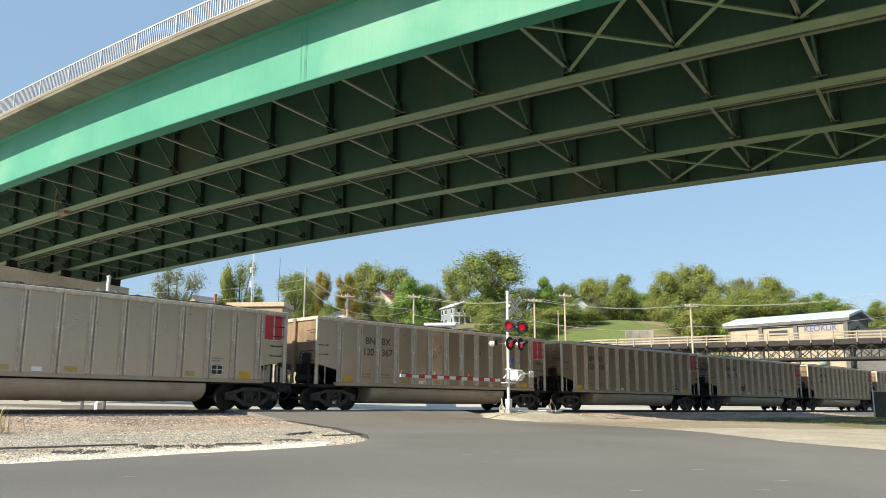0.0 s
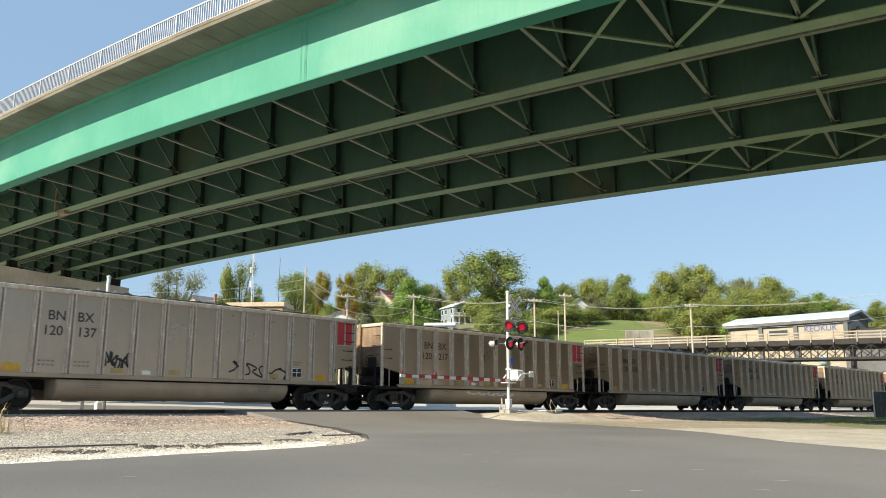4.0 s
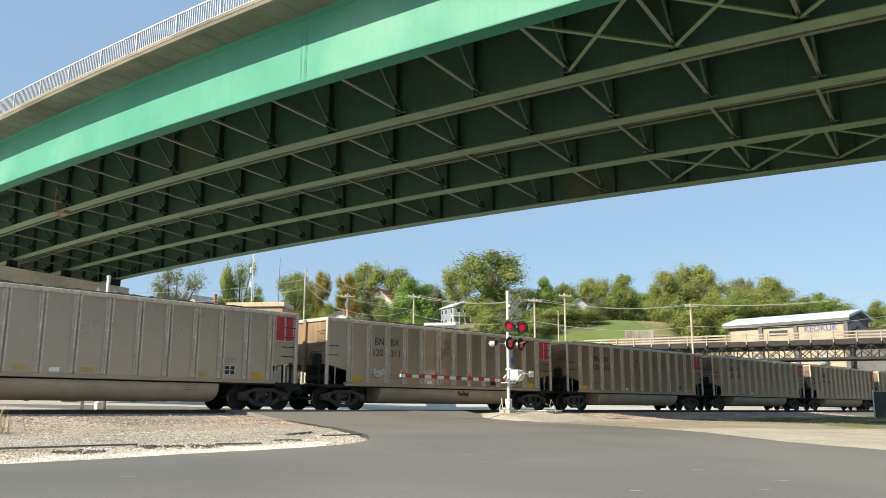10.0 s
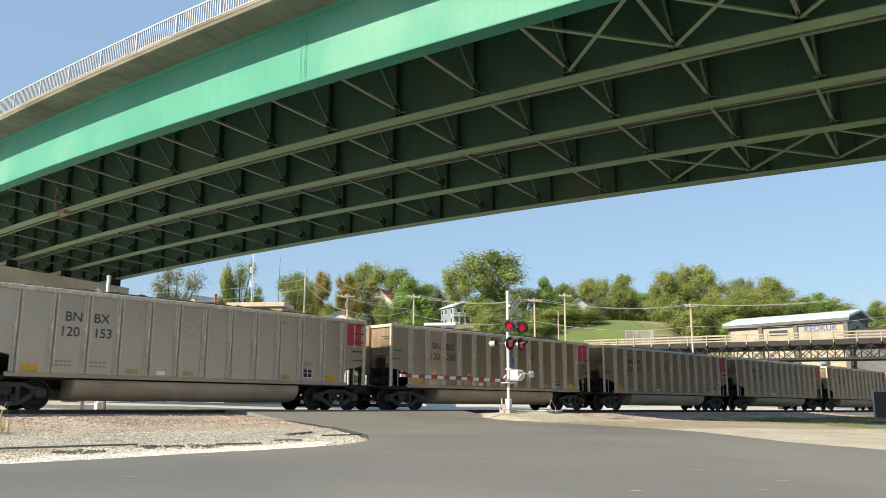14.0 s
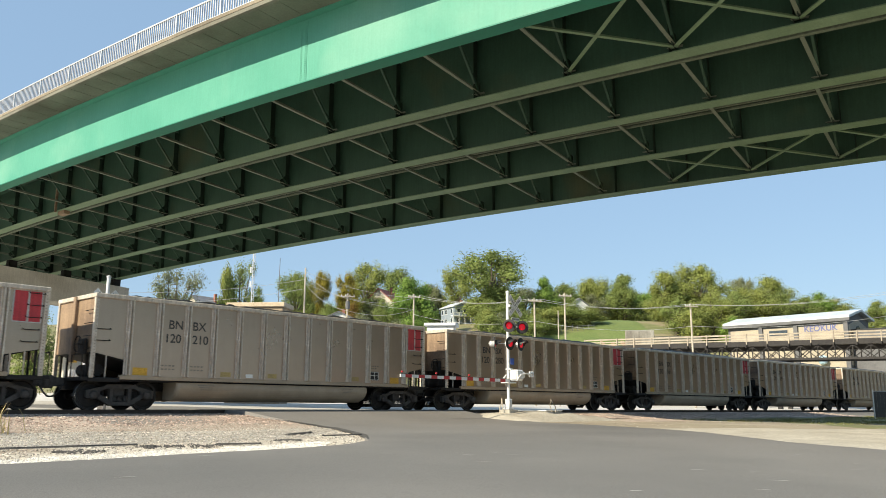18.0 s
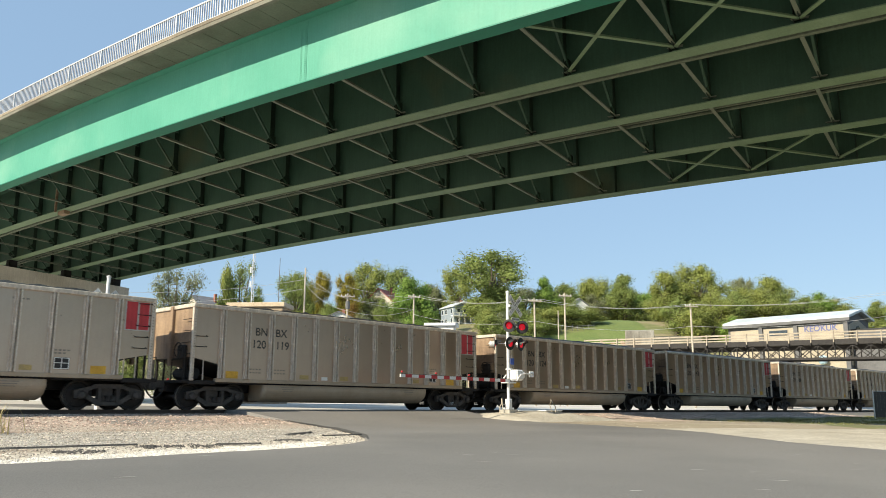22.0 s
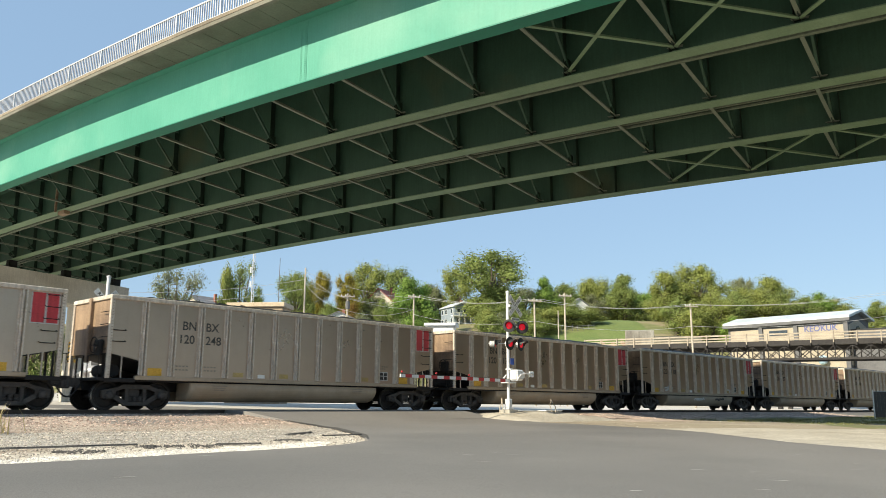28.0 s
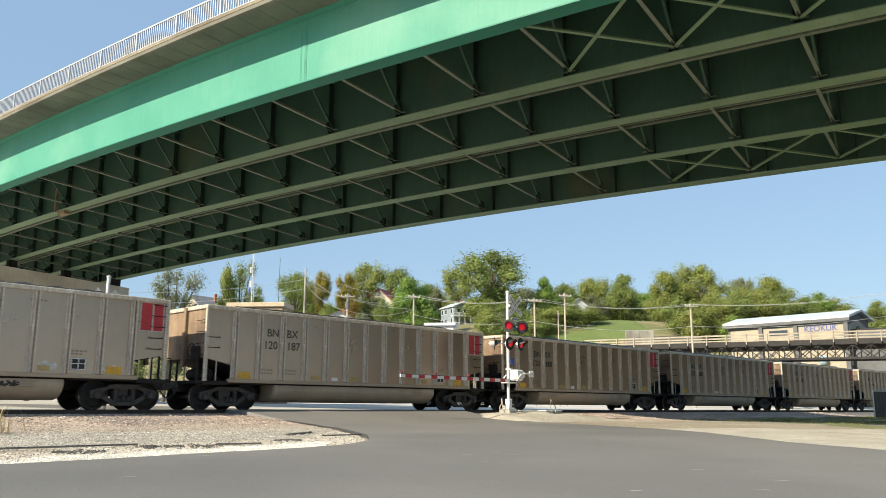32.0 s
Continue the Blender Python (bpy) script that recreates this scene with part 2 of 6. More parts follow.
M_TIMBER_DECK = surface("timber_deck", (0.28, 0.235, 0.18), (0.42, 0.365, 0.295), 0.85, 0, 0.8, 10, 0.2)
M_DARK_TRUSS = surface("truss_dark", (0.018, 0.016, 0.016), (0.04, 0.036, 0.034), 0.7, 0.2, 1.5, 10, 0.1)
M_WIRE = surface("wire", (0.50, 0.50, 0.48), (0.62, 0.62, 0.60), 0.5, 0.3, 1, 8, 0)


def foliage(name, low, high, spread=0.22):
    m = surface(name, low, high, 0.75, 0, 0.25, 3, 0, island=spread, fine_mix=0.2)
    n, l = m.node_tree.nodes, m.node_tree.links
    p = n["Principled BSDF"]
    p.inputs["Specular IOR Level"].default_value = 0.15
    tr = n.new("ShaderNodeBsdfTranslucent")
    mx = n.new("ShaderNodeMixShader")
    mx.inputs[0].default_value = 0.32
    src = p.inputs["Base Color"].links[0].from_socket
    l.new(src, tr.inputs["Color"])
    l.new(p.outputs[0], mx.inputs[1])
    l.new(tr.outputs[0], mx.inputs[2])
    l.new(mx.outputs[0], n["Material Output"].inputs["Surface"])
    return m


# the last, near-black leaf is for unseen trees that dim the train
M_LEAF = [foliage("leaves_green", (0.18, 0.23, 0.07), (0.28, 0.33, 0.11)),
          foliage("leaves_yellow_green", (0.24, 0.28, 0.08), (0.35, 0.37, 0.115)),
          foliage("leaves_bright", (0.18, 0.29, 0.065), (0.28, 0.39, 0.10)),
          foliage("leaves_grey_green", (0.20, 0.22, 0.12), (0.29, 0.31, 0.18)),
          foliage("leaves_orange", (0.20, 0.13, 0.04), (0.30, 0.19, 0.06)),
          foliage("leaves_gold", (0.26, 0.22, 0.04), (0.36, 0.30, 0.06)), foliage("leaves_dark_screen", (0.05, 0.06, 0.03), (0.085, 0.095, 0.05))]


# ---- mesh building ----
class Geo:
    """Vertices and faces gathered piece by piece."""

    def __init__(self):
        self.v, self.f = [], []

    def add(self, verts, faces):
        b = len(self.v)
        self.v += [tuple(a) for a in verts]
        self.f += [tuple(b + i for i in q) for q in faces]
        return self

    def box(self, x0, y0, z0, x1, y1, z1, c=0.0, m=None):
        """A box, with chamfered edges where c is given."""
        if x0 > x1: x0, x1 = x1, x0
        if y0 > y1: y0, y1 = y1, y0
        if z0 > z1: z0, z1 = z1, z0
        lo, hi = (x0, y0, z0), (x1, y1, z1)
        if not c:
            v = [(hi[0] if i & 1 else lo[0], hi[1] if i & 2 else lo[1], hi[2] if i & 4 else lo[2]) for i in range(8)]
            f = [(0, 2, 3, 1), (4, 5, 7, 6), (0, 1, 5, 4), (2, 6, 7, 3), (0, 4, 6, 2), (1, 3, 7, 5)]
        else:
            c = min(c, *[(hi[k] - lo[k]) * 0.45 for k in range(3)])
            v, idx = [], {}
            for i in range(8):
                s = [(1 if i & (1 << k) else 0) for k in range(3)]
                for ax in range(3):
                    q = [(hi[k] - (0 if k == ax else c)) if s[k] else (lo[k] + (0 if k == ax else c)) for k in range(3)]
                    idx[i, ax] = len(v)
                    v.append(tuple(q))
            f = []
            for ax in range(3):
                o1, o2 = (ax + 1) % 3, (ax + 2) % 3
                for side in (0, 1):
                    base = side << ax
                    r = [base, base | 1 << o1, base | 1 << o1 | 1 << o2, base | 1 << o2]
                    q = [idx[i, ax] for i in r]
                    f.append(tuple(q if side else q[::-1]))
                for s1 in (0, 1):
                    for s2 in (0, 1):
                        a = (s1 << o1) | (s2 << o2)
                        b2 = a | 1 << ax
                        q = [idx[a, o1], idx[b2, o1], idx[b2, o2], idx[a, o2]]
                        f.append(tuple(q if s1 == s2 else q[::-1]))
            for i in range(8):
                q = [idx[i, 0], idx[i, 1], idx[i, 2]]
                f.append(tuple(q if bin(i).count("1") % 2 else q[::-1]))
        if m is not None:
            v = [m @ Vector(a) for a in v]
        return self.add(v, f)

    def tube(self, p0, p1, r0, r1=None, seg=8, cap=True):
        r1 = r0 if r1 is None else r1
        p0, p1 = Vector(p0), Vector(p1)
        q = (p1 - p0).to_track_quat("Z", "Y")
        v = []
        for p, r in ((p0, r0), (p1, r1)):
            for i in range(seg):
                a = 2 * math.pi * i / seg
                v.append(p + q @ Vector((r * math.cos(a), r * math.sin(a), 0)))
        f = [(i, (i + 1) % seg, seg + (i + 1) % seg, seg + i) for i in range(seg)]
        if cap:
            f += [tuple(range(seg - 1, -1, -1)), tuple(range(seg, 2 * seg))]
        return self.add(v, f)

    def path(self, pts, r, seg=6):
        pts = [Vector(p) for p in pts]
        rings = []
        for i, p in enumerate(pts):
            d = (pts[min(i + 1, len(pts) - 1)] - pts[max(i - 1, 0)]).normalized()
            s = d.cross(Vector((0.13, 0.21, 0.97)))
            s = s.normalized() if s.length > 1e-3 else Vector((1, 0, 0))
            u = s.cross(d)
            rings.append([p + (s * math.cos(a) + u * math.sin(a)) * r for a in (2 * math.pi * k / seg for k in range(seg))])
        return self.sweep(rings)

    def bar(self, p0, p1, w, h, up=(0, 0, 1)):
        """A straight bar of section w x h from p0 to p1."""
        p0, p1 = Vector(p0), Vector(p1)
        d = (p1 - p0).normalized()
        s = d.cross(Vector(up))
        s = s.normalized() if s.length > 1e-6 else Vector((1, 0, 0))
        u = s.cross(d)
        v = [p + s * (a * w / 2) + u * (b * h / 2) for p in (p0, p1) for a, b in ((-1, -1), (1, -1), (1, 1), (-1, 1))]
        f = [(0, 1, 5, 4), (1, 2, 6, 5), (2, 3, 7, 6), (3, 0, 4, 7), (3, 2, 1, 0), (4, 5, 6, 7)]
        return self.add(v, f)

    def sweep(self, rings, closed=True, cap=True):
        """Joins equal rings of points."""
        n = len(rings[0])
        b = len(self.v)
        for r in rings:
            self.v += [tuple(a) for a in r]
        for i in range(len(rings) - 1):
            for j in range(n if closed else n - 1):
                k = (j + 1) % n
                self.f.append((b + i * n + j, b + i * n + k, b + (i + 1) * n + k, b + (i + 1) * n + j))
        if cap and closed:
            self.f.append(tuple(b + j for j in range(n - 1, -1, -1)))
            self.f.append(tuple(b + (len(rings) - 1) * n + j for j in range(n)))
        return self

    def prism(self, outline, y0, y1):
        """Extrudes an outline in x and z from y0 to y1."""
        return self.sweep([[(x, y0, z) for x, z in outline], [(x, y1, z) for x, z in outline]])

    def lathe(self, profile, seg=24, m=None):
        """Turns a profile (r, h) about z."""
        rings = []
        for r, h in profile:
            ring = [Vector((r * math.cos(2 * math.pi * i / seg), r * math.sin(2 * math.pi * i / seg), h)) for i in range(seg)]
            rings.append([m @ a for a in ring] if m is not None else ring)
        return self.sweep(rings)

    def mesh(self, name, mat=None, smooth=False):
        me = bpy.data.meshes.new(name)
        me.from_pydata(self.v, [], self.f)
        if mat:
            me.materials.append(mat)
        if smooth:
            me.polygons.foreach_set("use_smooth", [True] * len(me.polygons))
        me.update()
        return me


def part(name, geo, mat, parent, label="", m=None, smooth=False):
    """Links a Geo or a mesh as one object under a thing."""
    me = geo.mesh(name, mat, smooth) if isinstance(geo, Geo) else geo
    ob = new(name, me)
    ob.parent = parent
    if m is not None:
        ob.matrix_basis = m
    if label:
        tagged(ob, label)
    return ob


def thing(name, label, category, m=None, group="", kind="", data=None):
    ob = new(name, data)
    if m is not None:
        ob.matrix_basis = m
    return tagged(ob, label, category, group, kind)


def lettering(name, text, size, mat, parent, m, label="", depth=0.002, bold=0.0):
    cu = bpy.data.curves.new(name, "FONT")
    cu.body, cu.size, cu.extrude, cu.align_x, cu.align_y = text, size, depth, "CENTER", "CENTER"
    cu.offset = bold * size
    tmp = bpy.data.objects.new(name, cu)
    me = bpy.data.meshes.new_from_object(tmp)
    bpy.data.objects.remove(tmp)
    me.materials.clear()
    me.materials.append(mat)
    return part(name, me, mat, parent, label, m)


# ---- the plan: the track's curve, the land and the bridge's curve ----
RAIL = EYE_Z - 0.13
STEP = 0.5
T_S = [-200 + STEP * i for i in range(1900)]


def heading(s):
    c = min(max(s, -14), 30)
    u = min(max(s, 30), 120) - 30
    return radians(47.04) - 0.00129 * c - 0.0000045 * c * c - 0.001 * u + 0.00003 * u * u


T_X, T_Y = [], []
ax = ay = 0.0
for s_ in T_S:
    T_X.append(ax)
    T_Y.append(ay)
    ax += math.cos(heading(s_ + STEP / 2)) * STEP
    ay += math.sin(heading(s_ + STEP / 2)) * STEP
i0 = int(200 / STEP)
ox, oy = -10.00 - T_X[i0], 28.40 - T_Y[i0]
T_X = [a + ox for a in T_X]
T_Y = [a + oy for a in T_Y]
NT_S, NT_X, NT_Y = np.array(T_S), np.array(T_X), np.array(T_Y)


def track(s):
    return Vector((np.interp(s, NT_S, NT_X), np.interp(s, NT_S, NT_Y), 0))


def beside(s, d):
    """A point d metres from the track's middle, on the road's side where d > 0."""
    a = heading(s)
    return track(s) + Vector((math.sin(a) * d, -math.cos(a) * d, 0))


N_TH = np.array([heading(s) for s in T_S])


def track_distance(x, y):
    i = np.argmin((NT_X[:, None] - x.ravel()[None]) ** 2 + (NT_Y[:, None] - y.ravel()[None]) ** 2, axis=0)
    d = (x.ravel() - NT_X[i]) * np.sin(N_TH[i]) - (y.ravel() - NT_Y[i]) * np.cos(N_TH[i])
    return d.reshape(x.shape)


def smooth_step(a, b, v):
    t = np.clip((v - a) / (b - a), 0, 1)
    return t * t * (3 - 2 * t)


PROF_D = np.arange(-80, 60, 0.1)
PROF_Z = np.interp(PROF_D, [-60, -12, -3.2, -1.9, 1.9, 3.2, 6, 14, 20, 27, 40],
                   [RAIL + 0.55, RAIL - 0.1, RAIL - 0.42, RAIL - 0.13, RAIL - 0.13, RAIL - 0.30, RAIL - 0.50, 0.70, 0.56, 0.40, 0.30])
PROF_Z = np.convolve(np.pad(PROF_Z, 15, mode="edge"), np.hanning(31) / np.hanning(31).sum(), mode="valid")


def land(x, y):
    """The height of the ground."""
    x, y = np.asarray(x, float), np.asarray(y, float)
    shape = x.shape
    x, y = np.atleast_1d(x), np.atleast_1d(y)
    d = np.concatenate([track_distance(a, b) for a, b in zip(np.array_split(x.ravel(), 40), np.array_split(y.ravel(), 40)) if len(a)]).reshape(x.shape)
    z = np.interp(d, PROF_D, PROF_Z)
    hill = 20.5 * smooth_step(125, 215, y + 0.12 * x)
    hill += np.where(d < 0, 1.0, 0.0) * 1.2 * np.sin(x * 0.045) * np.cos(y * 0.03) * smooth_step(150, 220, y)
    return (z + np.where(d < 0, hill, 0)).reshape(shape)


def land_at(x, y):
    return float(land(np.array([x]), np.array([y]))[0])


# the bridge: a superelevated curve; s runs to the far pier, d to the far side, z up from the girders' underside
BF = 1.70
BQ, BA, BK, BG, BZ = 23.4605 * BF, radians(36.2685), 0.003882 / BF, 2.8505 * BF, 7.4 * BF
BGR, BCR, BV = 0.01123, -0.06326, -0.000245 / BF


def on_bridge(s, d, z=0.0):
    th, tn = BA + BK * s / 2, BA + BK * s
    return Vector((-math.cos(th) * s + math.sin(tn) * d, BQ + math.sin(th) * s + math.cos(tn) * d,
                   EYE_Z + BZ + BGR * s + BCR * d + BV * s * s + z))


# ---- ground, road, track ----
def grade(*spans):
    out = []
    for a, b, st in spans:
        out += list(np.arange(a, b, st))
    return np.array(out + [spans[-1][1]])


GX = grade((-2500, -400, 300), (-400, -100, 25), (-100, -32, 4), (-32, 60, 0.5), (60, 120, 3), (120, 400, 14), (400, 2500, 300))
GY = grade((-600, -60, 60), (-60, 6, 4), (6, 62, 0.5), (62, 130, 2), (130, 240, 4), (240, 400, 20), (400, 3000, 325))


def ground_zone(x, y, d):
    """0 gravel, 1 ballast, 2 dirt, 3 grass, 4 pale lot, 5 grey gravel, 6 lawn, 7 pale shoulder, 8 dark ballast."""
    k = noise.noise(Vector((x * 0.25, y * 0.25, 3.0))) * 1.2
    if y > 140 - 0.15 * x:
        return 3
    if d < -4.5:
        return 4
    if d < 4.2 + k * 0.5:
        return 8 if x > 17 + 2 * k and d > 0 else 1
    if x < 0.5 and y < 45:
        return 1 if d < 6.6 + 1.2 * k and x < -4 else 5 if d < 12.4 + 1.0 * k and x < -2.6 + k else 0
    band = 12.9 + 0.45 * (min(max(x, 4), 24) - 8) + 0.5 * k
    if d > band:
        return 7 if d < band + 9 + k else 3
    if x < 16.5 + 1.5 * k:
        return 1 if d < 6.9 + 0.6 * k and x > 8.5 + k else 2
    return 8 if d < 5.6 + 0.5 * k else 3


def build_ground():
    xx, yy = np.meshgrid(GX, GY)
    zz = land(xx, yy)
    nx, ny = len(GX), len(GY)
    d = np.concatenate([track_distance(a, b) for a, b in zip(np.array_split(xx.ravel(), 60), np.array_split(yy.ravel(), 60))]).reshape(xx.shape)
    v = np.stack([xx.ravel(), yy.ravel(), zz.ravel()], 1)
    f = [(j * nx + i, j * nx + i + 1, (j + 1) * nx + i + 1, (j + 1) * nx + i) for j in range(ny - 1) for i in range(nx - 1)]
    me = bpy.data.meshes.new("ground")
    me.from_pydata(v.tolist(), [], f)
    for m in (M_GRAVEL, M_BALLAST, M_DIRT, M_GRASS, M_LOT, M_GREY_GRAVEL, M_LAWN, M_PALE, M_DARK_BALLAST):
        me.materials.append(m)
    idx = [ground_zone((GX[i] + GX[i + 1]) / 2, (GY[j] + GY[j + 1]) / 2, d[j, i]) for j in range(ny - 1) for i in range(nx - 1)]
    me.polygons.foreach_set("material_index", idx)
    me.polygons.foreach_set("use_smooth", [True] * len(f))
    me.update()
    return thing("ground", "gravel, pale dirt and patchy grass beside the tracks", "ground", kind="structure", data=me)


build_ground()

# edges of the asphalt, from the foreground to the far side of the crossing
EDGE_L = [(-150, -160), (-30, -20.5), (-5.40, 10.15), (-4.60, 11.15), (-3.80, 12.40), (-2.70, 13.80), (-1.94, 15.1), (-1.66, 15.9), (-1.55, 16.7), (-1.65, 17.9), (-1.81, 19.4),
          (-2.39, 21.65), (-3.1, 24.3), (-4.07, 26.4), (-5.3, 27.7), (-6.8, 28.6), (-8.6, 30.4), (-14, 36), (-24, 46), (-34, 57)]
EDGE_R = [(90, -160), (45, -30), (22, 0), (12, 13), (9.29, 17.45), (8.3, 19.8), (7.8, 24.55), (6.27, 29.0), (4.83, 32.6), (3.7, 34.4), (2.83, 35.3), (2.0, 36.1), (0.9, 37.2), (-1.0, 39.2),
          (-6, 44.2), (-17, 55), (-26, 64)]


def build_road():
    ly, lx = [p[1] for p in EDGE_L], [p[0] for p in EDGE_L]
    ry, rx = [p[1] for p in EDGE_R], [p[0] for p in EDGE_R]
    rows = list(np.arange(-60, 8, 4)) + list(np.arange(8, 48, 0.3)) + list(np.arange(48, 57, 1.5))
    n = 70
    P, F = [], []
    for y in rows:
        a, b = np.interp(y, ly, lx), np.interp(y, ry, rx)
        wob = 0.05 * noise.noise(Vector((y * 1.7, 0, 0))) + 0.03 * noise.noise(Vector((y * 6, 4, 0)))
        wob2 = 0.07 * noise.noise(Vector((y * 1.3, 9, 0))) + 0.04 * noise.noise(Vector((y * 5, 2, 0)))
        for i in range(n + 1):
            t = i / n
            t = t * t * (3 - 2 * t) * 0.5 + t * 0.5
            P.append((a + wob + (b + wob2 - a - wob) * t, y))
    P = np.array(P)
    z = land(P[:, 0], P[:, 1])
    d = np.concatenate([track_distance(a, b) for a, b in zip(np.array_split(P[:, 0], 40), np.array_split(P[:, 1], 40))])
    z = np.where(np.abs(d) < 6, np.maximum(z, RAIL - 0.03 - 0.15 * np.maximum(np.abs(d) - 1.8, 0)), z) + 0.035
    v = [(p[0], p[1], h) for p, h in zip(P, z)]
    w = n + 1
    for j in range(len(rows) - 1):
        for i in range(n):
            F.append((j * w + i, j * w + i + 1, (j + 1) * w + i + 1, (j + 1) * w + i))
    b = len(v)
    # the sheet's thick outer edges
    for j in range(len(rows)):
        for i in (0, n):
            q = v[j * w + i]
            v.append((q[0], q[1], q[2] - 0.25))
    for j in range(len(rows) - 1):
        F.append((b + 2 * j, j * w, (j + 1) * w, b + 2 * j + 2))
        F.append((j * w + n, b + 2 * j + 1, b + 2 * j + 3, (j + 1) * w + n))
    me = bpy.data.meshes.new("road")
    me.from_pydata(v, [], F)
    me.materials.append(M_ASPHALT)
    me.polygons.foreach_set("use_smooth", [True] * len(F))
    me.update()
    thing("road", "dark grey asphalt road curving up to the crossing", "road", kind="structure", data=me)


build_road()


def build_track():
    tr = thing("railway_track", "rusty steel rails on dark timber ties in ballast", "railway track", kind="structure")
    prof = [(-0.075, -0.17), (0.075, -0.17), (0.075, -0.15), (0.012, -0.13), (0.012, -0.05), (0.037, -0.035), (0.037, -0.004), (0.03, 0.0),
            (-0.03, 0.0), (-0.037, -0.004), (-0.037, -0.035), (-0.012, -0.05), (-0.012, -0.13), (-0.075, -0.15)]
    for side in (-1, 1):
        rings = []
        for s in np.arange(-150, 520, 2.0):
            c = beside(s, side * 0.755)
            a = heading(s)
            nrm = Vector((math.sin(a), -math.cos(a), 0))
            rings.append([c + nrm * x + Vector((0, 0, RAIL + z)) for x, z in prof])
        part("rail", Geo().sweep(rings), M_RAIL, tr)
    tie = Geo().box(-0.11, -1.3, -0.32, 0.11, 1.3, -0.172, 0.012).mesh("tie", M_TIE)
    for k in range(290):
        s = -18 + k * 0.5
        c = beside(s, 0)
        part("tie", tie, M_TIE, tr, m=Matrix.Translation((c.x, c.y, RAIL)) @ pose(0, 0, 0, 0, 0, math.degrees(heading(s))))
    return tr


build_track()

# ---- the bridge ----
WEB = 3.05
S_A, S_B = -66.0, 90.0
GIRDER_D = [(i - 2) * BG for i in range(5)]
S_PIER = 50.4


def strip(profile, s0, s1, d0, step=2.0):
    """Sweeps a profile (d, z) along the bridge."""
    n = max(2, int(abs(s1 - s0) / step) + 1)
    return [[on_bridge(s, d0 + d, z) for d, z in profile] for s in np.linspace(s0, s1, n)]


def rect(d0, z0, d1, z1):
    return [(d0, z0), (d1, z0), (d1, z1), (d0, z1)]


CF_STEP, CF_0 = 2.475 * BF, -0.62 * BF
CF = [CF_0 + CF_STEP * k for k in range(-13, 20)]


